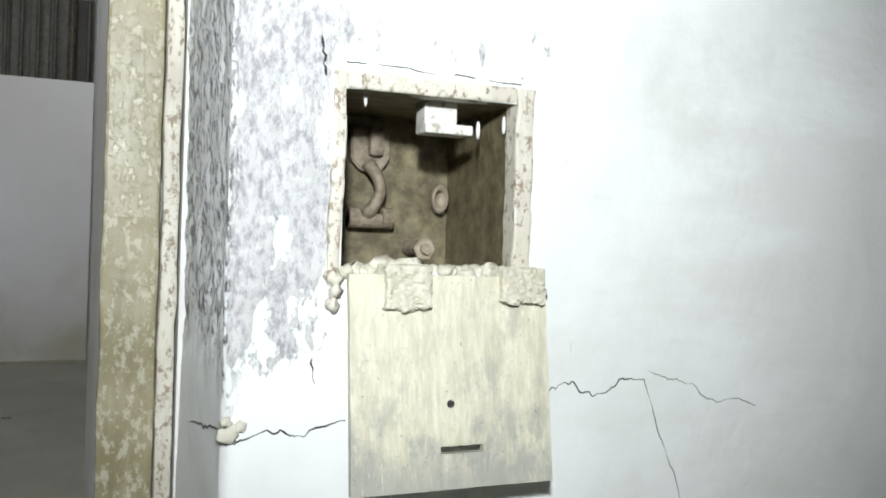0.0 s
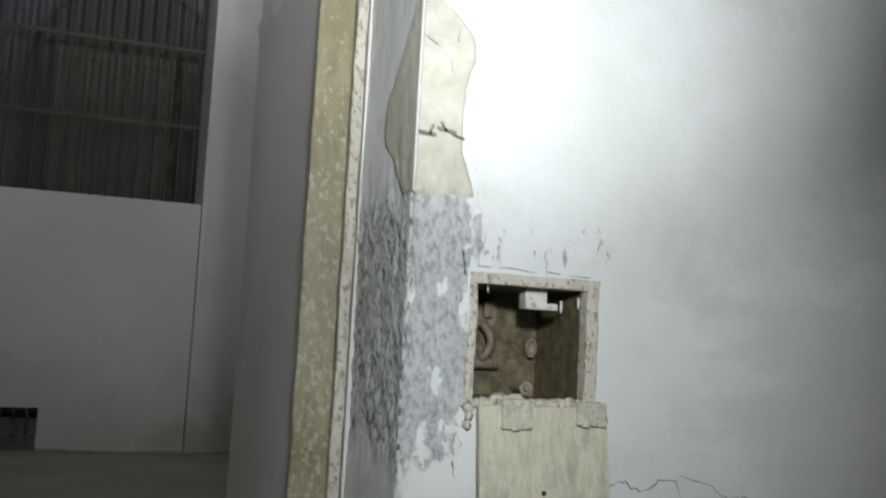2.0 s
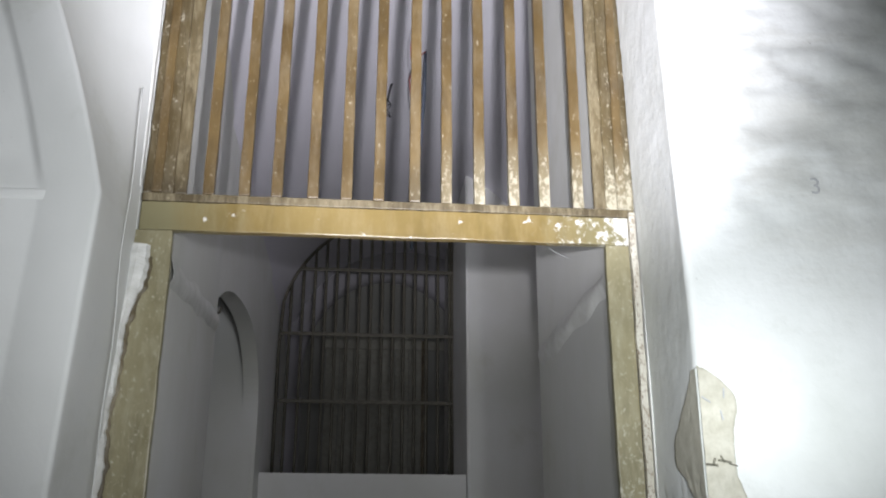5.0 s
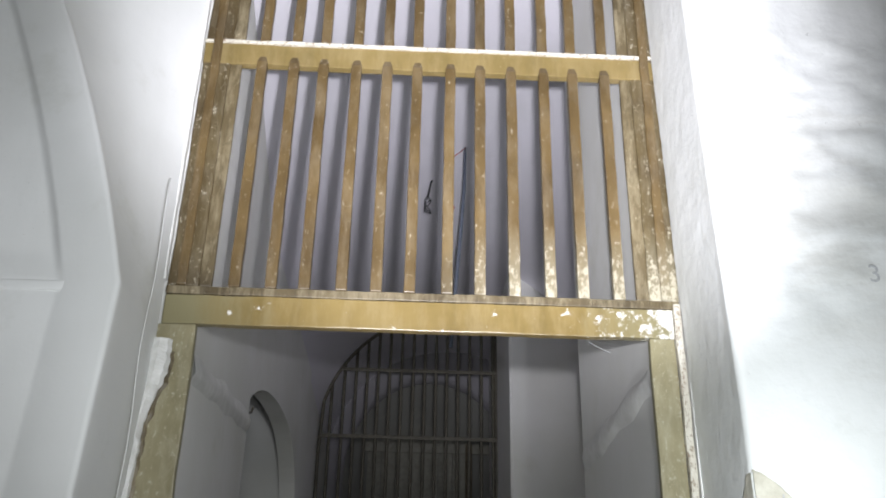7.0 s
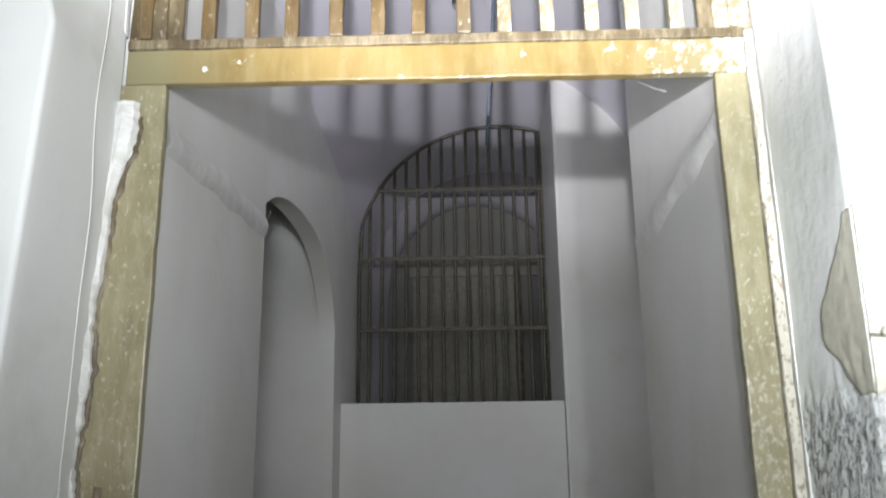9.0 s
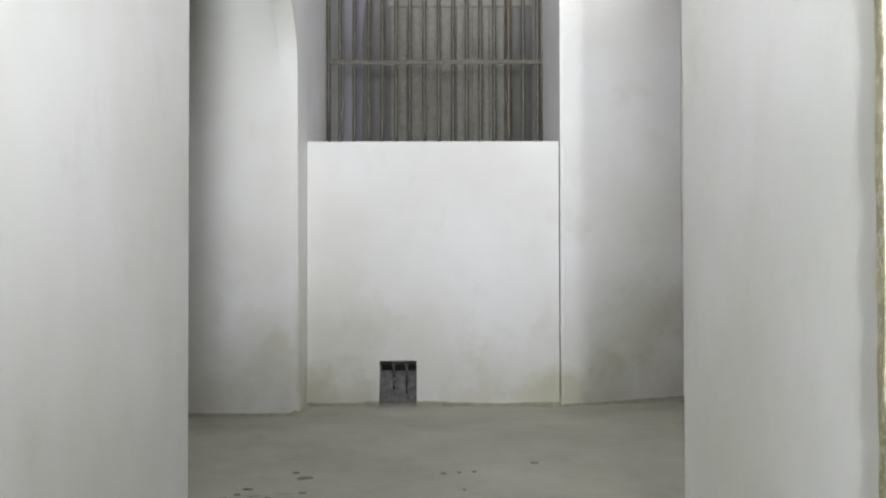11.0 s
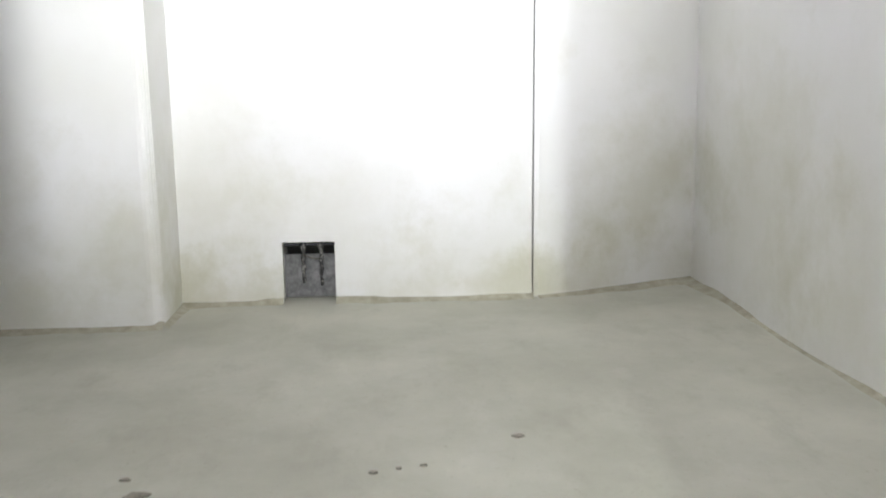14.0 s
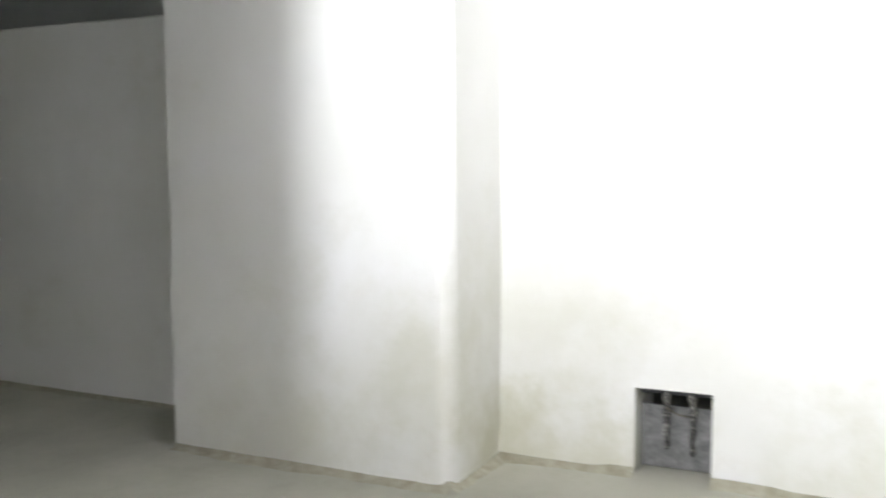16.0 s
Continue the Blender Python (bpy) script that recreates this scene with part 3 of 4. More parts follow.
part("lintel", box_bm(-0.50, 0.90, 7.13, 7.158, 3.36, 3.47, 0.006, 10, 0.002, 4), M_BOARD, shutter, "pale cross board")

def fillet(p, q, normal, w=0.07, h=0.030):
    """A rough cement skirt where a wall meets the floor."""
    bm = bmesh.new()
    p, q, nn = Vector((*p, 0)), Vector((*q, 0)), Vector((*normal, 0)).normalized()
    n = max(6, int((q - p).length / 0.05))
    lines = []
    for off, z in ((0.0, 1.0), (0.22, 0.45), (0.55, 0.16), (1.25, 0.0)):
        row = []
        for i in range(n + 1):
            c = p.lerp(q, i / n)
            k = 1 + 0.20 * noise.noise(c * 5 + Vector((off, 0, 0)))
            row.append(bm.verts.new(c + nn * (w * off * k - 0.012) + Vector((0, 0, h * z * k - 0.008))))
        lines.append(row)
    for a, c in zip(lines, lines[1:]):
        for i in range(n):
            bm.faces.new((a[i], a[i + 1], c[i + 1], c[i]))
    structure("trim", bm, M_SKIRT, "rough cement skirt at the foot of the wall", True)


for p, q, nn in (((-0.87, FAR - 0.022), (DX0, FAR - 0.022), (0, -1)), ((DX1, FAR - 0.022), (0.80, FAR - 0.022), (0, -1)), ((0.82, 4.556), (1.69, 4.85), (0.3, -1)), ((1.68, 1.3), (1.68, 4.86), (-1, 0)),
                 ((AX0, AY1 + 0.005), (AX1, AY1 + 0.005), (0, -1)), ((AX1, AY1), (AX1, FAR), (1, 0)), ((-5.0, FAR), (AX0, FAR), (0, -1)),
                 ((-0.760, 0.04), (-0.858, 1.745), (1, 0.05)), ((0.760, 0.04), (0.755, 1.25), (-1, 0))):
    fillet(p, q, nn)

# left bay: end wall below its own window, side wall, ceiling
bm = box_bm(-5.2, AX0 - 0.0, FAR + 0.003, FAR + 0.3, 0, 1.63, 0.01)
structure("wall_bay_far", bm, M_CELL, "whitewashed end wall of the side bay")
bm = box_bm(-5.2, -1.9, 6.0, 6.1, 0, TOP)
structure("wall_bay_back", bm, M_CORR, "dim wall behind the side bay window")
bm = box_bm(-5.3, -5.2, -5.2, 7.4, 0, TOP)
structure("wall_west", bm, M_CORR, "plain whitewashed wall")
bm = box_bm(5.2, 5.3, -5.2, 7.4, 0, TOP)
structure("wall_east", bm, M_CORR, "plain whitewashed wall")
bm = box_bm(-5.3, 5.3, -5.3, -5.2, 0, TOP)
structure("wall_south", bm, M_CORR, "plain whitewashed corridor wall")
bm = box_bm(-5.3, 5.3, -5.3, 0.3, TOP, TOP + 0.1)
structure("ceiling", bm, M_CORR, "whitewashed corridor ceiling")
bm = box_bm(-5.3, -1.9, 1.6, 6.1, 3.9, 4.0)
structure("ceiling", bm, M_CORR, "whitewashed ceiling of the side bay")

# ---------- door frame with barred transom ----------
frame_thing = tagged(new("door_frame"), "ochre painted timber door frame with chipped paint, no door leaf", "door frame")
frame_thing.location = (0, 0, 0)
for s in (-1, 1):
    x0, x1 = (0.752, 0.838) if s > 0 else (-0.912, -0.752)
    part("jamb", box_bm(x0, x1, -0.004, 0.028, 0, 2.092, 0.005, 70, 0.0025, s), M_OCHRE, frame_thing)
part("jamb_lip", box_bm(0.840, 0.866, -0.018, 0.028, 0, 2.215, 0.006, 60, 0.004, 5), M_CREAM, frame_thing, "white chipped edge strip")
part("head_rail", box_bm(-0.868, 0.838, -0.005, 0.028, 2.0925, 2.196, 0.003, 60, 0.002, 7), M_AMBER, frame_thing, "amber varnished cross rail with flaked corner")
part("rail_cap", box_bm(-0.868, 0.862, -0.011, 0.028, 2.197, 2.226, 0.003, 60, 0.002, 8), M_DARKWOOD, frame_thing, "dark projecting cap strip")
for s in (-1, 1):
    part("upper_stile", box_bm(min(s * 0.765, s * 0.868), max(s * 0.765, s * 0.868), -0.002, 0.028, 2.228, 4.30, 0.008, 60, 0.003, s + 3), M_STILE, frame_thing)
    part("stile_bead", box_bm(min(s * 0.722, s * 0.768), max(s * 0.722, s * 0.768), 0.004, 0.024, 2.228, 4.30, 0.008, 50, 0.002, s + 9), M_DARKWOOD, frame_thing)
part("upper_rail", box_bm(-0.87, 0.87, -0.003, 0.030, 3.150, 3.243, 0.003, 40, 0.002, 17), M_UPRAIL, frame_thing)
part("upper_rail_cap", box_bm(-0.87, 0.87, -0.014, 0.030, 3.2435, 3.256, 0.003, 40, 0.002, 19), M_CREAM, frame_thing, "pale chipped edge strip")
for i in range(12):
    x = -0.645 + 0.1187 * i + 0.004 * math.sin(i * 2.3)
    bm = box_bm(x - 0.0195, x + 0.0195, -0.014, 0.018, 2.226, 3.188, 0.004, 30, 0.002, i * 1.7)
    for v in bm.verts:      # the upper ends are cut to a blunt point
        q = smoothstep(3.160, 3.188, v.co.z)
        v.co.x = x + (v.co.x - x) * (1 - 0.35 * q)
        v.co.y += 0.010 * q
    part("bar", bm, M_BAR, frame_thing)
    part("bar", box_bm(x - 0.0195, x + 0.0195, -0.002, 0.026, 3.257, 4.30, 0.004, 30, 0.002, i * 1.7 + 0.5), M_BAR, frame_thing)
for s in (-1, 1):
    part("stile_moulding", box_bm(min(s * 0.802, s * 0.838), max(s * 0.802, s * 0.838), -0.018, -0.004, 2.228, 4.30, 0.007, 60, 0.003, s + 21), M_BAR, frame_thing)
for x0, x1 in ((-0.893, -0.871), (0.871, 0.888)):
    part("edge_strip", box_bm(x0, x1, -0.030, 0.0, 2.24, 4.30, 0.005, 60, 0.003, x0), M_WHITE, frame_thing, "white plaster edge along the stile")


# white plaster lapping over the left jamb
bm = bmesh.new()
n = 220
lap = []
for i in range(n + 1):
    z = 0.0 + 2.03 * i / n
    w = 0.022 + 0.012 * noise.fractal(Vector((z * 4.2, 0, 3)), 0.7, 2.1, 7) + 0.042 * smoothstep(1.72, 1.97, z) + 0.007 * noise.noise(Vector((z * 38, 2, 5)))
    lap.append((z, w))
strips = []
for y, f in ((0.0, 1.0), (-0.022, 0.86), (-0.034, 0.45), (-0.03, 0.0)):
    strips.append([bm.verts.new((foot_x(z) - 0.010 + w * f, y + (-0.012 if f > 0.3 else 0.0) * smoothstep(1.8, 1.95, z) + 0.012 * noise.fractal(Vector((z * 13, f * 2, 0)), 0.8, 2.0, 4), z)) for z, w in lap])
for a, b in zip(strips, strips[1:]):
    for j in range(n):
        bm.faces.new((a[j], a[j + 1], b[j + 1], b[j]))
bm.faces.new([s[-1] for s in strips])
structure("trim", bm, M_WHITE, "lumpy white plaster lapped over the door jamb")
# dark strip: eroded timber, with the crevice's shade given by its colour
bm = bmesh.new()
edge = []
for z, w in lap:
    if 0.9 < z < 2.0:
        x = foot_x(z) - 0.010 + w
        wide = 0.012 + 0.010 * noise.noise(Vector((z * 21, 7, 1)))
        edge.append([bm.verts.new((x + dx, y, z)) for dx, y in ((-0.012, -0.006), (0.3 * wide, -0.0115 - 0.003 * noise.noise(Vector((z * 50, 1, 1)))), (wide, -0.001))])
for a, b in zip(edge, edge[1:]):
    for k in range(2):
        bm.faces.new((a[k], a[k + 1], b[k + 1], b[k]))
part("eroded_crevice", bm, M_DARKWOOD, frame_thing, "dark eroded timber and painted crevice shade beside the plaster", True)

# ---------- lock box ----------
lock = tagged(new("lock_box"), "rusted iron lock box let into the wall, flap hanging open", "lock box")
bm = bmesh.new()
D = -0.165
add_box(bm, BX0, BX1, BY, D, BZ0, BZ1)
bm.faces.ensure_lookup_table()
bmesh.ops.delete(bm, geom=[f for f in bm.faces if f.calc_center_median().y < BY + 0.001], context="FACES")
bmesh.ops.recalc_face_normals(bm, faces=bm.faces)
bmesh.ops.subdivide_edges(bm, edges=bm.edges[:], cuts=9, use_grid_fill=True)
for v in bm.verts:
    v.co += noise.noise_vector(v.co * 30.0) * 0.0015
part("shell", bm, M_BOX, lock, "brown rusted inside of the box")
for nm, a in (("rim", (BX0 - 0.016, BX0 + 0.001, BZ0 - 0.02, BZ1 + 0.022)), ("rim", (BX1 - 0.002, BX1 + 0.026, BZ0 - 0.02, BZ1 + 0.022))):
    part(nm, box_bm(a[0], a[1], BY - 0.004, BY + 0.03, a[2], a[3], 0.004, 40, 0.004, a[0]), M_CREAM, lock, "chipped cream rim")
part("rim", box_bm(BX0 + 0.001, BX1 - 0.002, BY - 0.004, BY + 0.03, BZ1 + 0.0, BZ1 + 0.022, 0.004, 24, 0.002, 3), M_CREAM, lock, "chipped cream rim")
# catch tab
bm = bmesh.new()
add_box(bm, 1.147, 1.195, -0.37, -0.335, 0.968, 1.006, 0.003)
add_box(bm, 1.147, 1.217, -0.376, -0.335, 0.960, 0.974, 0.003)
part("catch", bm, M_CATCH, lock, "white painted catch hanging from the top")
for x, z, r in ((1.031, 0.977, 0.0026), (1.061, 0.999, 0.0026), (1.223, 0.968, 0.0032), (1.262, 0.978, 0.0032)):
    bm = bmesh.new()
    tube(bm, [(x, BY + 0.034, z + 0.012 - 0.006 * k) for k in range(5)], lambda k, r=r: r * (0.35 + 0.65 * math.sin(math.pi * (0.1 + 0.8 * k))), 7)
    part("paint_drip", bm, M_WHITE, lock, "white paint drip", True)
# hasp on the back
def outline_plate(points, y0, y1, bev):
    bm = prism(points, y0, y1, "y")
    bmesh.ops.bevel(bm, geom=bm.edges[:], offset=bev, segments=2, affect="EDGES")
    return bm


hasp = part("hasp_plate", outline_plate([(1.099, 0.985), (1.160, 0.985), (1.160, 0.935), (1.145, 0.918), (1.116, 0.918), (1.099, 0.935)], -0.186, D, 0.003), M_RUST, lock, "rusty hasp plate")
bm = bmesh.new()
add_box(bm, 1.123, 1.147, -0.204, -0.184, 0.940, 0.986, 0.009)
part("knuckle", bm, M_RUST, hasp)
bm = bmesh.new()
tube(bm, [(1.124 + 0.016 * math.sin(math.pi * k / 12), -0.192 - 0.016 * math.sin(math.pi * k / 12), 0.930 - 0.080 * k / 12) for k in range(13)], lambda k: 0.011 - 0.002 * math.sin(math.pi * k), 10)
part("link", bm, M_RUST, lock, "bent iron link", True)
bm = bmesh.new()
tube(bm, [(1.095 + 0.070 * k / 6, -0.190, 0.842) for k in range(7)], 0.0115, 14)
tube(bm, [(1.095 + 0.016 * k / 2, -0.190, 0.847) for k in range(3)], 0.016, 14)
tube(bm, [(1.148 + 0.016 * k / 2, -0.190, 0.847) for k in range(3)], 0.016, 14)
part("lower_bracket", bm, M_RUST, lock, "rusty lower bracket")
# pipe stub
bm = bmesh.new()
ring = [[bm.verts.new((1.249 + r * math.cos(a) * 0.62 - 0.006 * d, -0.175 - 0.022 * d, 0.881 + r * math.sin(a))) for a in [k * 6.2832 / 20 for k in range(20)]] for r, d in ((0.024, 0), (0.022, 1), (0.015, 1), (0.014, 0.1))]
for a, b in zip(ring, ring[1:]):
    for k in range(20):
        bm.faces.new((a[k], a[(k + 1) % 20], b[(k + 1) % 20], b[k]))
bm.faces.new(ring[-1])
part("pipe_stub", bm, M_RUST, lock, "rusty pipe end", True)
# bolt and nut
bm = bmesh.new()
c = Vector((1.139, -0.397, 0.803))
for r, y0, y1, sides in ((0.0115, 0.0, 0.05, 16), (0.0150, -0.010, 0.0, 6), (0.0070, -0.018, -0.010, 12)):
    lo = [bm.verts.new(c + Vector((r * math.cos(6.2832 * k / sides), y0, r * math.sin(6.2832 * k / sides)))) for k in range(sides)]
    hi = [bm.verts.new(c + Vector((r * math.cos(6.2832 * k / sides), y1, r * math.sin(6.2832 * k / sides)))) for k in range(sides)]
    bm.faces.new(lo)
    bm.faces.new(hi)
    for k in range(sides):
        bm.faces.new((lo[k], lo[(k + 1) % sides], hi[(k + 1) % sides], hi[k]))
part("bolt", bm, M_RUST, lock, "rusty bolt with hexagonal nut")


def crumb(bm, c, r, seed):
    g = bmesh.ops.create_icosphere(bm, subdivisions=2, radius=1.0)
    for v in g["verts"]:
        k = 1 + 0.75 * noise.noise(v.co * 1.8 + Vector((seed, 0, 0))) + 0.4 * noise.noise(v.co * 4 + Vector((0, seed, 0)))
        v.co = Vector(c) + Vector((v.co.x * r[0], v.co.y * r[1], v.co.z * r[2])) * k


for i in range(22):
    x = 1.032 + 0.0112 * i
    big = 0.011 + 0.008 * abs(noise.noise(Vector((i * 0.7, 3, 0)))) + (0.006 if 4 <= i <= 8 else 0.0)
    bm = bmesh.new()
    crumb(bm, (x, -0.409 + 0.004 * (i % 3), 0.768 + 0.35 * big + 0.006 * noise.noise(Vector((i * 1.3, 0, 1)))), (big, big * 0.8, big * 0.9), i * 2.7)
    part("mortar", bm, M_CRUMB, lock, "", True)
# flap
bm = bmesh.new()
FX0, FX1, FZ0, FZ1 = 1.026, 1.296, 0.505, 0.770


def flap_pt(x, z, d):
    k = (FZ1 - z) / (FZ1 - FZ0)
    return Vector((x, -0.438 - 0.040 * k - d + 0.0015 * noise.noise(Vector((x * 20, z * 20, 0))), z + 0.004 * (x - FX0) / 0.26 * k))


fx = [FX0 + (FX1 - FX0) * i / 14 for i in range(15)]
fz = [FZ0 + (FZ1 - FZ0) * i / 21 for i in range(22)]
fz[3], fz[4] = 0.548, 0.5575
layers = []
for d in (0.0, 0.011):
    layers.append([[bm.verts.new(flap_pt(x, z, d)) for x in fx] for z in fz])


def in_slot(i, j):
    return (6 <= i <= 8 and j == 3)


for d, g in enumerate(layers):
    for j in range(21):
        for i in range(14):
            if not in_slot(i, j):
                bm.faces.new((g[j][i], g[j][i + 1], g[j + 1][i + 1], g[j + 1][i]))
bm.verts.index_update()
a, b = layers


def wall_loop(loop):
    for p, q in zip(loop, loop[1:] + loop[:1]):
        bm.faces.new((a[p[1]][p[0]], a[q[1]][q[0]], b[q[1]][q[0]], b[p[1]][p[0]]))


wall_loop([(i, 0) for i in range(14)] + [(14, j) for j in range(21)] + [(i, 21) for i in range(14, 0, -1)] + [(0, j) for j in range(21, 0, -1)])
wall_loop([(6, 3), (7, 3), (8, 3), (9, 3), (9, 4), (8, 4), (7, 4), (6, 4)])
flap = part("flap", bm, M_FLAP, lock, "cream painted iron flap with a slot")
for x0, x1, z0 in ((1.070, 1.130, 0.730), (1.228, 1.288, 0.738)):
    bm = bmesh.new()
    add_box(bm, x0, x1, -0.466, -0.425, z0, 0.782)
    bmesh.ops.subdivide_edges(bm, edges=bm.edges[:], cuts=15, use_grid_fill=True)
    mid = Vector(((x0 + x1) / 2, -0.447, (z0 + 0.782) / 2))
    for v in bm.verts:
        q = v.co - mid
        e = max(abs(q.x) / 0.033, abs(q.z) / 0.030)
        v.co.y += 0.006 * smoothstep(0.86, 1.0, e)
        v.co.z += 0.006 * noise.noise(Vector((v.co.x * 70, x0, 0))) * smoothstep(0.0, 0.03, mid.z - v.co.z)
        v.co += noise.noise_vector(v.co * 55.0 + Vector((x0, 0, 0))) * 0.0022 + noise.noise_vector(v.co * 240.0) * 0.0022
    part("hinge", bm, M_CRUMB, flap, "crusted strap hinge")
    crumbs = random.Random(int(x0 * 1000))
    for i in range(13):
        r = 0.002 + 0.0028 * crumbs.random()
        bm = bmesh.new()
        crumb(bm, (x0 + (x1 - x0) * (i + 0.6 * crumbs.random()) / 13, -0.460 - 0.005 * crumbs.random(), z0 + 0.008 * (crumbs.random() - 0.4)), (r * 1.3, r, r * 0.8), i * 3.1 + x0 * 7)
        part("crust", bm, M_CRUMB, flap)
bm = bmesh.new()
hx, hz = 1.156, 0.609
tube(bm, [flap_pt(hx, hz, 0.006), flap_pt(hx, hz, 0.0122)], 0.005, 10)
part("screw_hole", bm, M_CRACK, flap, "dark screw hole")
for x in (1.014, 1.304):
    for k in range(3):
        bm = bmesh.new()
        crumb(bm, (x + 0.003 * (k % 2), -0.418, 0.764 - 0.017 * k), (0.009, 0.010, 0.011), x * 7 + k * 2.3)
        part("hinge_pin", bm, M_CREAM, lock, "crusted hinge pin end", True)


# ---------- cracks, patch and pencil marks on the lock wall ----------
def wander(p, q, steps, amp, seed):
    out = []
    for i in range(steps + 1):
        k = i / steps
        f = math.sin(math.pi * k)
        out.append((p[0] + (q[0] - p[0]) * k, p[1] + (q[1] - p[1]) * k + amp * (f * noise.fractal(Vector((k * 2.5, seed, 0)), 0.7, 2.2, 6) + 0.10 * noise.noise(Vector((k * 37, seed, 2))))))
    return out


def crack(p, q, steps, amp, seed, r, y=BY):
    bm = bmesh.new()
    pts = [(x, y - relief(x, y, z) + r * 0.25, z) for x, z in wander(p, q, steps, amp, seed)]
    tube(bm, pts, lambda k: r * (0.45 + 0.55 * abs(math.sin(3.1 + k * 9 + seed))), 5)
    part("crack", bm, M_CRACK, wall_lock, "thin dark crack")


crack((1.300, 0.605), (1.483, 0.624), 60, 0.025, 1.0, 0.0012)
crack((1.483, 0.624), (1.574, 0.40), 40, 0.02, 2.0, 0.0008)
crack((1.490, 0.636), (1.690, 0.578), 40, 0.02, 3.0, 0.0007)
crack((0.888, 0.560), (1.037, 0.583), 56, 0.018, 4.0, 0.0014)
crack((1.025, 1.036), (1.27, 1.030), 44, 0.006, 5.0, 0.0010)


def patch_edge(z):
    """Free edge of the bare patch: round head, slight waist, flared foot."""
    head = math.sqrt(max(0.0, 1 - smoothstep(1.45, 1.572, z) ** 2))
    x = 0.982 + 0.020 * math.exp(-((z - 1.46) / 0.06) ** 2) + 0.030 * (1 - smoothstep(1.165, 1.27, z))
    return 0.892 + (x - 0.892) * max(0.12, head) + 0.004 * noise.noise(Vector((z * 40, 3, 0)))


def patch_pt(u, v):
    z = 1.163 + 0.409 * v + 0.006 * noise.noise(Vector((u * 6, v, 2))) * (1 - v)
    x = 0.887 + (patch_edge(z) - 0.887) * u
    rim = min(1.0, (1 - u) / 0.06, v / 0.03, (1 - v) / 0.03)
    return Vector((x, BY - relief(x, BY, z) + 0.004 - 0.0085 * rim - 0.0015 * noise.noise(Vector((x * 60, z * 60, 0))), z))


bm = bmesh.new()
sheet(bm, patch_pt, 24, 60)
part("plaster_patch", bm, M_PATCH, wall_lock, "bare beige plaster patch", True)


def return_pt(y, z, out=0.0):
    """A point on the worn return beside the frame."""
    x = edge_x(z) - 0.012 * (y + 0.41) / 0.41
    return Vector((x - relief(x, y, z) * 0.9 * smoothstep(0.0, 0.06, y + 0.41) - out, y, z))


def patch_back(z):
    """How far the patch reaches round the corner."""
    return 0.012 + 0.212 * math.exp(-((z - 1.34) / 0.15) ** 2) + 0.03 * noise.noise(Vector((z * 14, 1, 4))) * smoothstep(1.17, 1.25, z) * (1 - smoothstep(1.45, 1.56, z))


def patch_side(u, v):
    z = 1.165 + 0.405 * v
    y = -0.413 + patch_back(z) * u
    rim = min(1.0, (1 - u) / 0.06, v / 0.03, (1 - v) / 0.03)
    return return_pt(y, z, -0.005 + 0.008 * min(1.0, rim * 1.6))


bm = bmesh.new()
sheet(bm, patch_side, 24, 60)
part("plaster_patch", bm, M_PATCH, wall_lock, "bare beige plaster patch", True)
bm = bmesh.new()
tube(bm, [return_pt(-0.41 + 0.40 * k / 30, 0.577 - 0.062 * k / 30 + 0.010 * noise.noise(Vector((k * 0.5, 2, 1))), -0.0004) for k in range(31)], lambda k: 0.0016 * (0.6 + 0.5 * math.sin(5 * k)), 5)
part("crack", bm, M_CRACK, wall_lock, "thin dark crack")
bm = bmesh.new()
for k, (x, z, r) in enumerate(((0.893, 0.572, 0.014), (0.905, 0.580, 0.009), (0.889, 0.586, 0.008))):
    crumb(bm, (x, -0.411, z), (r, 0.006, r * 0.8), k * 3.3)
part("chip", bm, M_PATCH, wall_lock, "beige chip broken out of the corner", True)
for (x0, z0), (x1, z1), rr in (((0.990, 0.662), (1.001, 0.600), 0.0011), ((0.992, 1.066), (0.999, 1.016), 0.0013), ((0.997, 1.016), (1.006, 1.006), 0.0012)):
    bm = bmesh.new()
    tube(bm, [(x0 + (x1 - x0) * k / 10 + 0.004 * noise.noise(Vector((k * 0.9, z0, 3))), BY - relief(x0, BY, z0) + 0.0005, z0 + (z1 - z0) * k / 10) for k in range(11)], lambda k, r=rr: r * (0.5 + abs(math.sin(k * 9))), 5)
    part("crack", bm, M_CRACK, wall_lock, "dark flaw in the plaster")
for x, z, w, h, r in ((0.903, 1.284, 0.036, 0.007, 4), (0.910, 1.292, 0.006, 0.022, 24), (0.942, 1.294, 0.040, 0.006, 8), (0.936, 1.300, 0.005, 0.022, -28), (0.966, 1.284, 0.026, 0.004, 14), (0.903, 1.470, 0.030, 0.005, 32), (0.946, 1.425, 0.005, 0.028, -12), (0.958, 1.490, 0.004, 0.030, 6)):
    bm = bmesh.new()
    add_box(bm, -w / 2, w / 2, -0.001, 0.001, -h / 2, h / 2)
    bm.transform(Matrix.Translation((x, BY - 0.0115, z)) @ Matrix.Rotation(radians(r), 4, "Y"))
    part("scribble", bm, M_DIRT if z < 1.31 else M_PENCIL, wall_lock, "unreadable pencil mark")
txt = bpy.data.curves.new("numeral", "FONT")
txt.body, txt.size, txt.extrude = "3", 0.080, 0.0008
txt.align_x = "CENTER"
num = new("numeral", txt)
txt.materials.append(M_PENCIL)
num.matrix_world = pose(1.333, BY - 0.009 - relief(1.333, BY, 2.19), 2.137, 90, 0, 0)
num.parent = wall_lock
tagged(num, "pencilled numeral three")

# ---------- barred window ----------
win = tagged(new("window_grille"), "arched grille of dark painted iron bars in the window recess", "window grille")
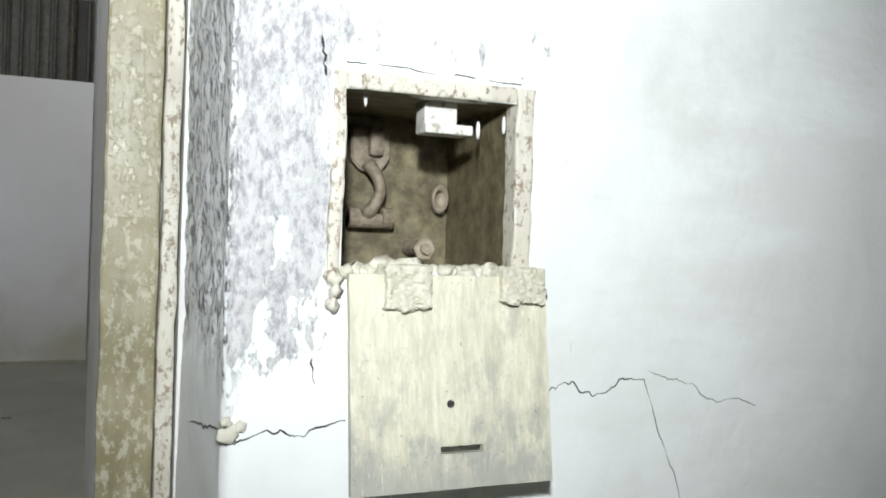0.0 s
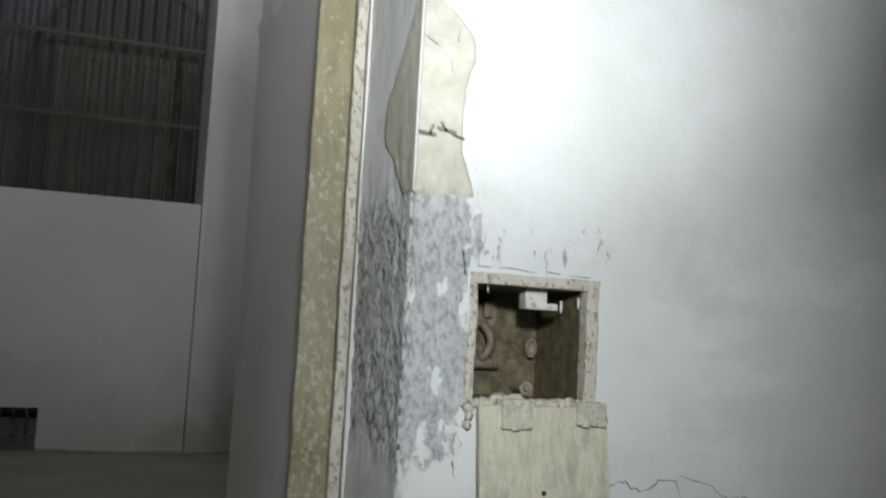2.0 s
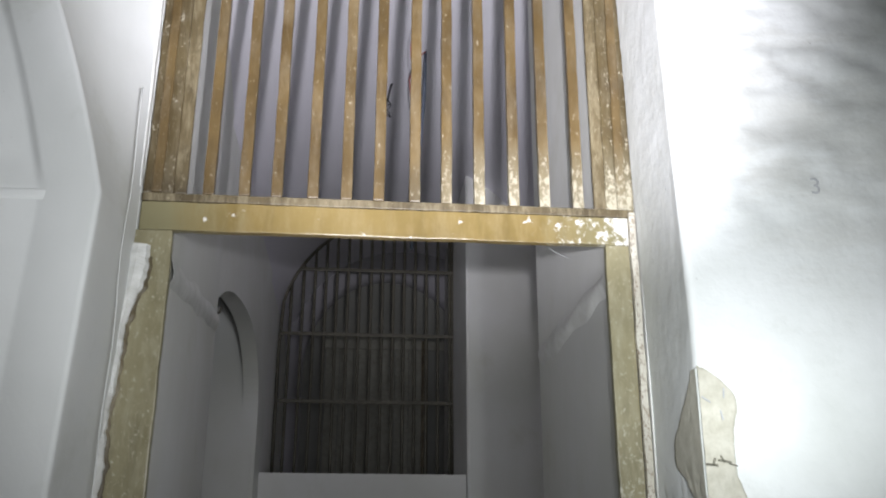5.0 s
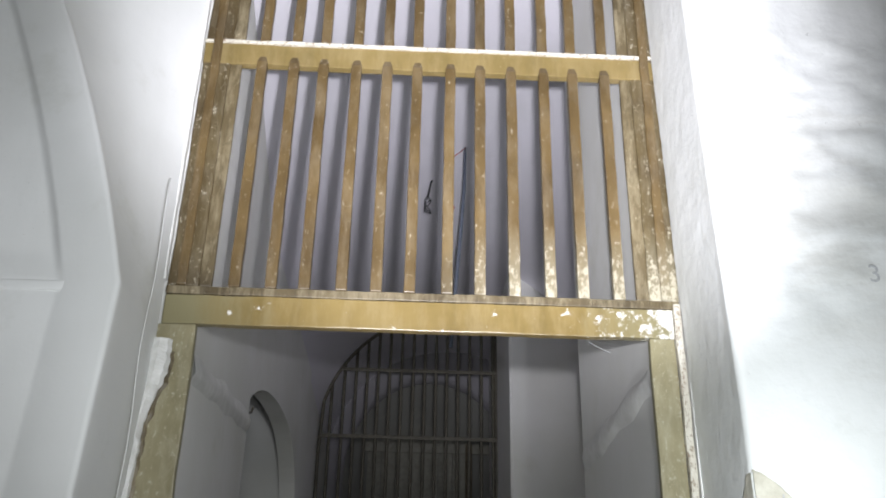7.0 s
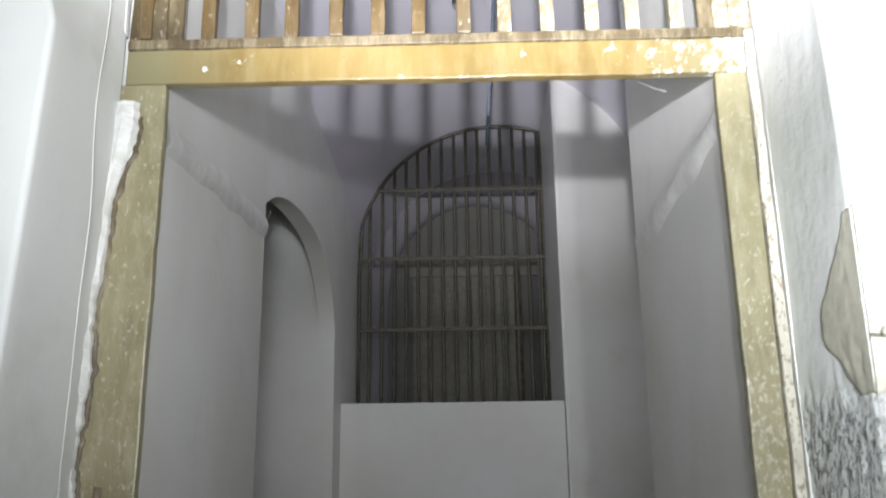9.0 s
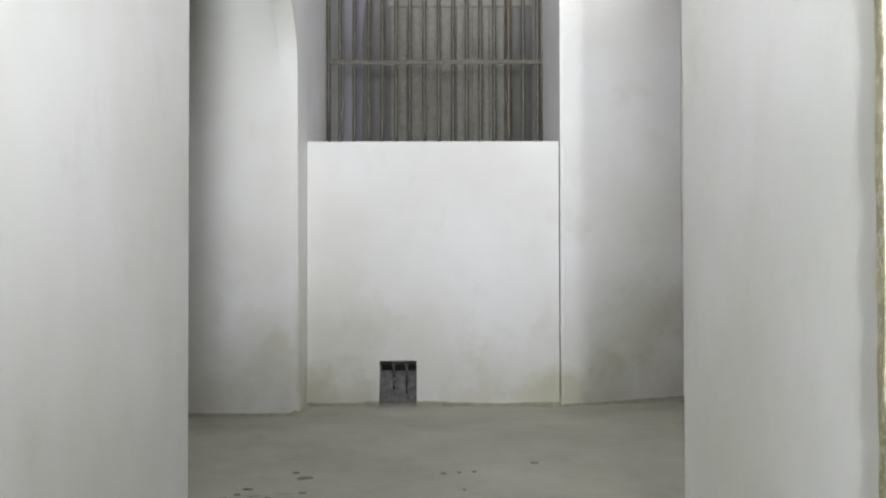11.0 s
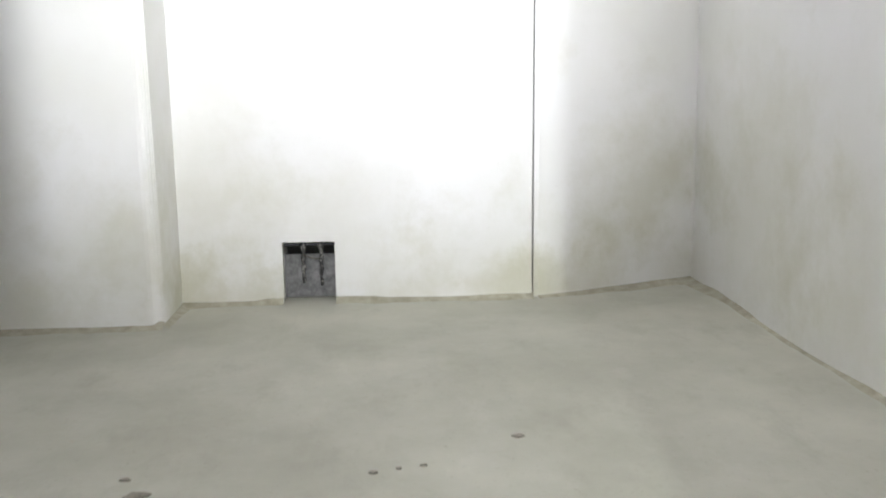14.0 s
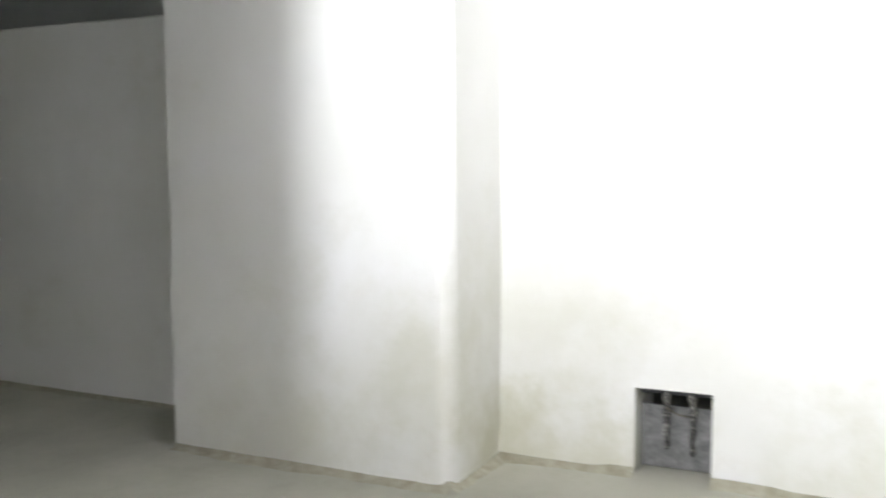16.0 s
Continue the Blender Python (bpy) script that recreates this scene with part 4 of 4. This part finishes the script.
GY = 5.62


def arch_top(x):
    t = (x - 0.40) / 1.295
    return 3.11 + 1.30 * math.sqrt(max(0.0, 1 - t * t))


xs = [-0.775 + 0.1095 * i for i in range(15)]
for i, x in enumerate(xs):
    bm = bmesh.new()
    top = arch_top(x)
    tube(bm, [(x + 0.004 * math.sin(i), GY, SILL + (top - SILL) * k / 8) for k in range(9)], 0.016, 8)
    part("bar", bm, M_IRON, win, "", True)
for z in (2.493, 3.14, 3.79):
    x0 = -0.86 if z < 3.3 else -0.70
    part("cross_rail", box_bm(x0, 0.80, GY - 0.026, GY - 0.012, z - 0.017, z + 0.017, 0.004, 12, 0.002, z), M_IRON, win)
bm = bmesh.new()
pts = [(-0.862, GY, SILL), (-0.862, GY, 2.4), (-0.866, GY, 3.0)] + [(x, GY, arch_top(x)) for x in [-0.862 + 1.655 * (i / 24) ** 1.4 for i in range(1, 25)]] + [(0.795, GY, 3.0), (0.795, GY, SILL)]
tube(bm, pts, 0.017, 8)
part("grille_frame", bm, M_IRON, win, "", True)

# ---------- drain hole with its broken grate ----------
drain = tagged(new("drain_grate"), "small broken iron grate in the drain hole at floor level", "drain grate")
part("back_plate", box_bm(DX0, DX1, FAR + 0.10, FAR + 0.12, 0.0, DZ - 0.075, 0.003), M_DRAIN, drain, "grey sheet at the back")
bm = bmesh.new()
tube(bm, [(-0.30, FAR + 0.03, 0.225), (-0.26, FAR + 0.028, 0.205), (-0.215, FAR + 0.03, 0.20)], 0.0035, 6)
part("loose_rod", bm, M_IRON, drain, "thin bent rod", True)
for x, foot, fat in ((-0.298, 0.085, 0.013), (-0.214, 0.070, 0.013)):
    bm = bmesh.new()
    tube(bm, [(x + 0.003 * math.sin(k * 2), FAR + 0.035 + 0.004 * math.cos(k), foot + (0.285 - foot) * k / 10) for k in range(11)], lambda k, f=fat: f * (0.45 + 0.6 * k) * (1 + 0.3 * math.sin(k * 23)), 7)
    part("bar", bm, M_DRAINBAR, drain, "", True)
# black instead of iron: its colour gives the unlit gap under the hole's top
part("cross_bar", box_bm(DX0, DX1, FAR + 0.075, FAR + 0.09, 0.258, 0.270, 0.003, 12, 0.003, 2), M_BLACK, drain)

# ---------- cable ends hanging in the vault ----------
cable = tagged(new("hanging_cable"), "grey cable with loose red wire hanging from the vault", "cable")
bm = bmesh.new()
tube(bm, [(0.29, 2.6, 4.46), (0.285, 2.6, 4.1), (0.26, 2.6, 3.7), (0.23, 2.6, 3.3), (0.21, 2.6, 2.97)], 0.012, 8)
part("cable_sleeve", bm, M_CABLE, cable, "", True)
bm = bmesh.new()
tube(bm, [(0.16 + 0.012 * math.sin(k * 0.9), 1.9, 4.42 - 0.075 * k) for k in range(10)], 0.003, 6)
part("loose_wire", bm, M_WIRE, cable, "thin red wire", True)
bm = bmesh.new()
tube(bm, [(0.29, 2.59, 4.44), (0.21, 2.58, 4.36), (0.18, 2.58, 4.2), (0.19, 2.58, 4.05), (0.22, 2.58, 3.95)], 0.004, 6)
part("loose_wire", bm, M_WIRE, cable, "thin red wire", True)
stub = tagged(new("wire_stub"), "black taped wire stub hanging from the vault", "wire")
bm = bmesh.new()
tube(bm, [(0.08, 3.0, 4.45), (0.06, 3.0, 4.36), (0.045, 3.0, 4.27)], 0.008, 6)
part("wire_end", bm, M_BLACK, stub, "", True)
bm = bmesh.new()
for i in range(4):
    tube(bm, [(0.045 + 0.025 * math.sin(k * 1.3 + i) * min(1, k), 3.0 + 0.015 * math.cos(k + i), 4.275 - 0.035 * k) for k in range(5)], 0.004, 5)
part("frayed_strands", bm, M_BLACK, stub, "", True)

# ---------- dirt on the floor ----------
rng = random.Random(11)
for x, y, r in ((-0.565, 2.505, 0.036), (-0.616, 2.605, 0.014), (-0.77, 2.309, 0.018), (-0.656, 2.163, 0.020), (-0.53, 2.247, 0.018), (-0.79, 2.221, 0.016), (0.46, 2.81, 0.020), (0.035, 2.591, 0.012), (0.104, 2.611, 0.009),
                (0.173, 2.624, 0.010), (0.813, 1.60, 0.018), (-0.197, 1.582, 0.020), (0.292, 1.912, 0.010), (0.122, 2.301, 0.008)):
    r *= 0.72
    bm = bmesh.new()
    n = 12
    rim = [(x + r * (0.9 + 0.9 * rng.random()) * math.cos(6.2832 * k / n), y + r * (0.4 + 0.7 * rng.random()) * math.sin(6.2832 * k / n)) for k in range(n)]
    lo = [bm.verts.new((a, b, -0.004)) for a, b in rim]
    hi = [bm.verts.new((x + (a - x) * 0.9, y + (b - y) * 0.9, 0.001)) for a, b in rim]
    for k in range(n):
        bm.faces.new((lo[k], lo[(k + 1) % n], hi[(k + 1) % n], hi[k]))
    bm.faces.new(hi)
    tagged(obj("debris", bm, M_DIRT), "flat dark crumb of dirt on the cement floor", "debris", "crumbs on the floor")

# a hairline crack in the cement, with dirt in it
bm = bmesh.new()
tube(bm, [(-0.90 + 0.34 * k / 24, 2.135 + 0.10 * k / 24 + 0.035 * noise.noise(Vector((k * 0.35, 4, 1))), 0.000) for k in range(25)], lambda k: 0.0011 * (0.1 + abs(math.sin(k * 9))), 5)
tagged(obj("floor_crack", bm, M_DIRT, bpy.data.objects["floor"]), "thin dirty crack in the cement")

# ---------- plaster ridge, cord and hinge remains ---
# plaster-coloured strand added in place of a thin ridge along the passage wall
cord = tagged(new("cord"), "thin plaster ridge down the passage wall, made as a strand", "cord")
bm = bmesh.new()
tube(bm, [(-0.858 + 0.004 * math.sin(k * 1.7), 1.68 + 0.006 * math.sin(k * 0.9), 2.24 - 0.112 * k) for k in range(21)], 0.0025, 6)
part("strand", bm, M_CELL, cord, "", True)
cord2 = tagged(new("cord"), "thin white cord hanging down the corridor wall", "cord")
bm = bmesh.new()
tube(bm, [(-0.868 - 0.003 * math.sin(k * 1.3), -0.16 + 0.01 * math.sin(k * 0.8), 2.55 - 0.10 * k) for k in range(22)], 0.002, 6)
part("strand", bm, M_CORR, cord2, "", True)
for z0, k in ((0.925, 1.0), (0.775, 0.85)):
    bm = bmesh.new()
    crumb(bm, (-0.872, -0.030, z0), (0.034 * k, 0.026, 0.036 * k), z0 * 9)
    crumb(bm, (-0.845, -0.050, z0 - 0.038), (0.022 * k, 0.020, 0.020 * k), z0 * 5)
    hinge = part("hinge_stub", bm, M_WHITE, frame_thing, "broken hinge set in white plaster", True)
    bm = bmesh.new()
    tube(bm, [(-0.842, -0.052, z0 + 0.004), (-0.822, -0.056, z0 - 0.002), (-0.800, -0.056, z0 - 0.012)], lambda q: 0.020 * k + 0.004 * q, 12)
    part("knuckle", bm, M_RUST, hinge, "rusty hinge knuckle", True)
    if k == 1.0:
        bm = bmesh.new()
        tube(bm, [(-0.836, -0.030, z0 + 0.030), (-0.834, -0.034, z0 + 0.055), (-0.831, -0.034, z0 + 0.090)], 0.009, 8)
        part("pin", bm, M_RUST, hinge, "rusty pin", True)
nail = tagged(new("nail"), "bent dark nail over the low arch", "nail")
bm = bmesh.new()
tube(bm, [(-0.885, 1.79, 2.285), (-0.850, 1.78, 2.29), (-0.844, 1.78, 2.32)], 0.007, 7)
part("shank", bm, M_IRON, nail, "", True)
twig = tagged(new("loose_wire"), "thin loose wire hanging from the cross rail", "wire")
bm = bmesh.new()
tube(bm, [(0.55, 0.05, 2.10), (0.57, 0.03, 2.075), (0.60, 0.01, 2.05), (0.615, -0.01, 2.035)], 0.0008, 5)
part("strand", bm, M_PENCIL, twig, "", True)
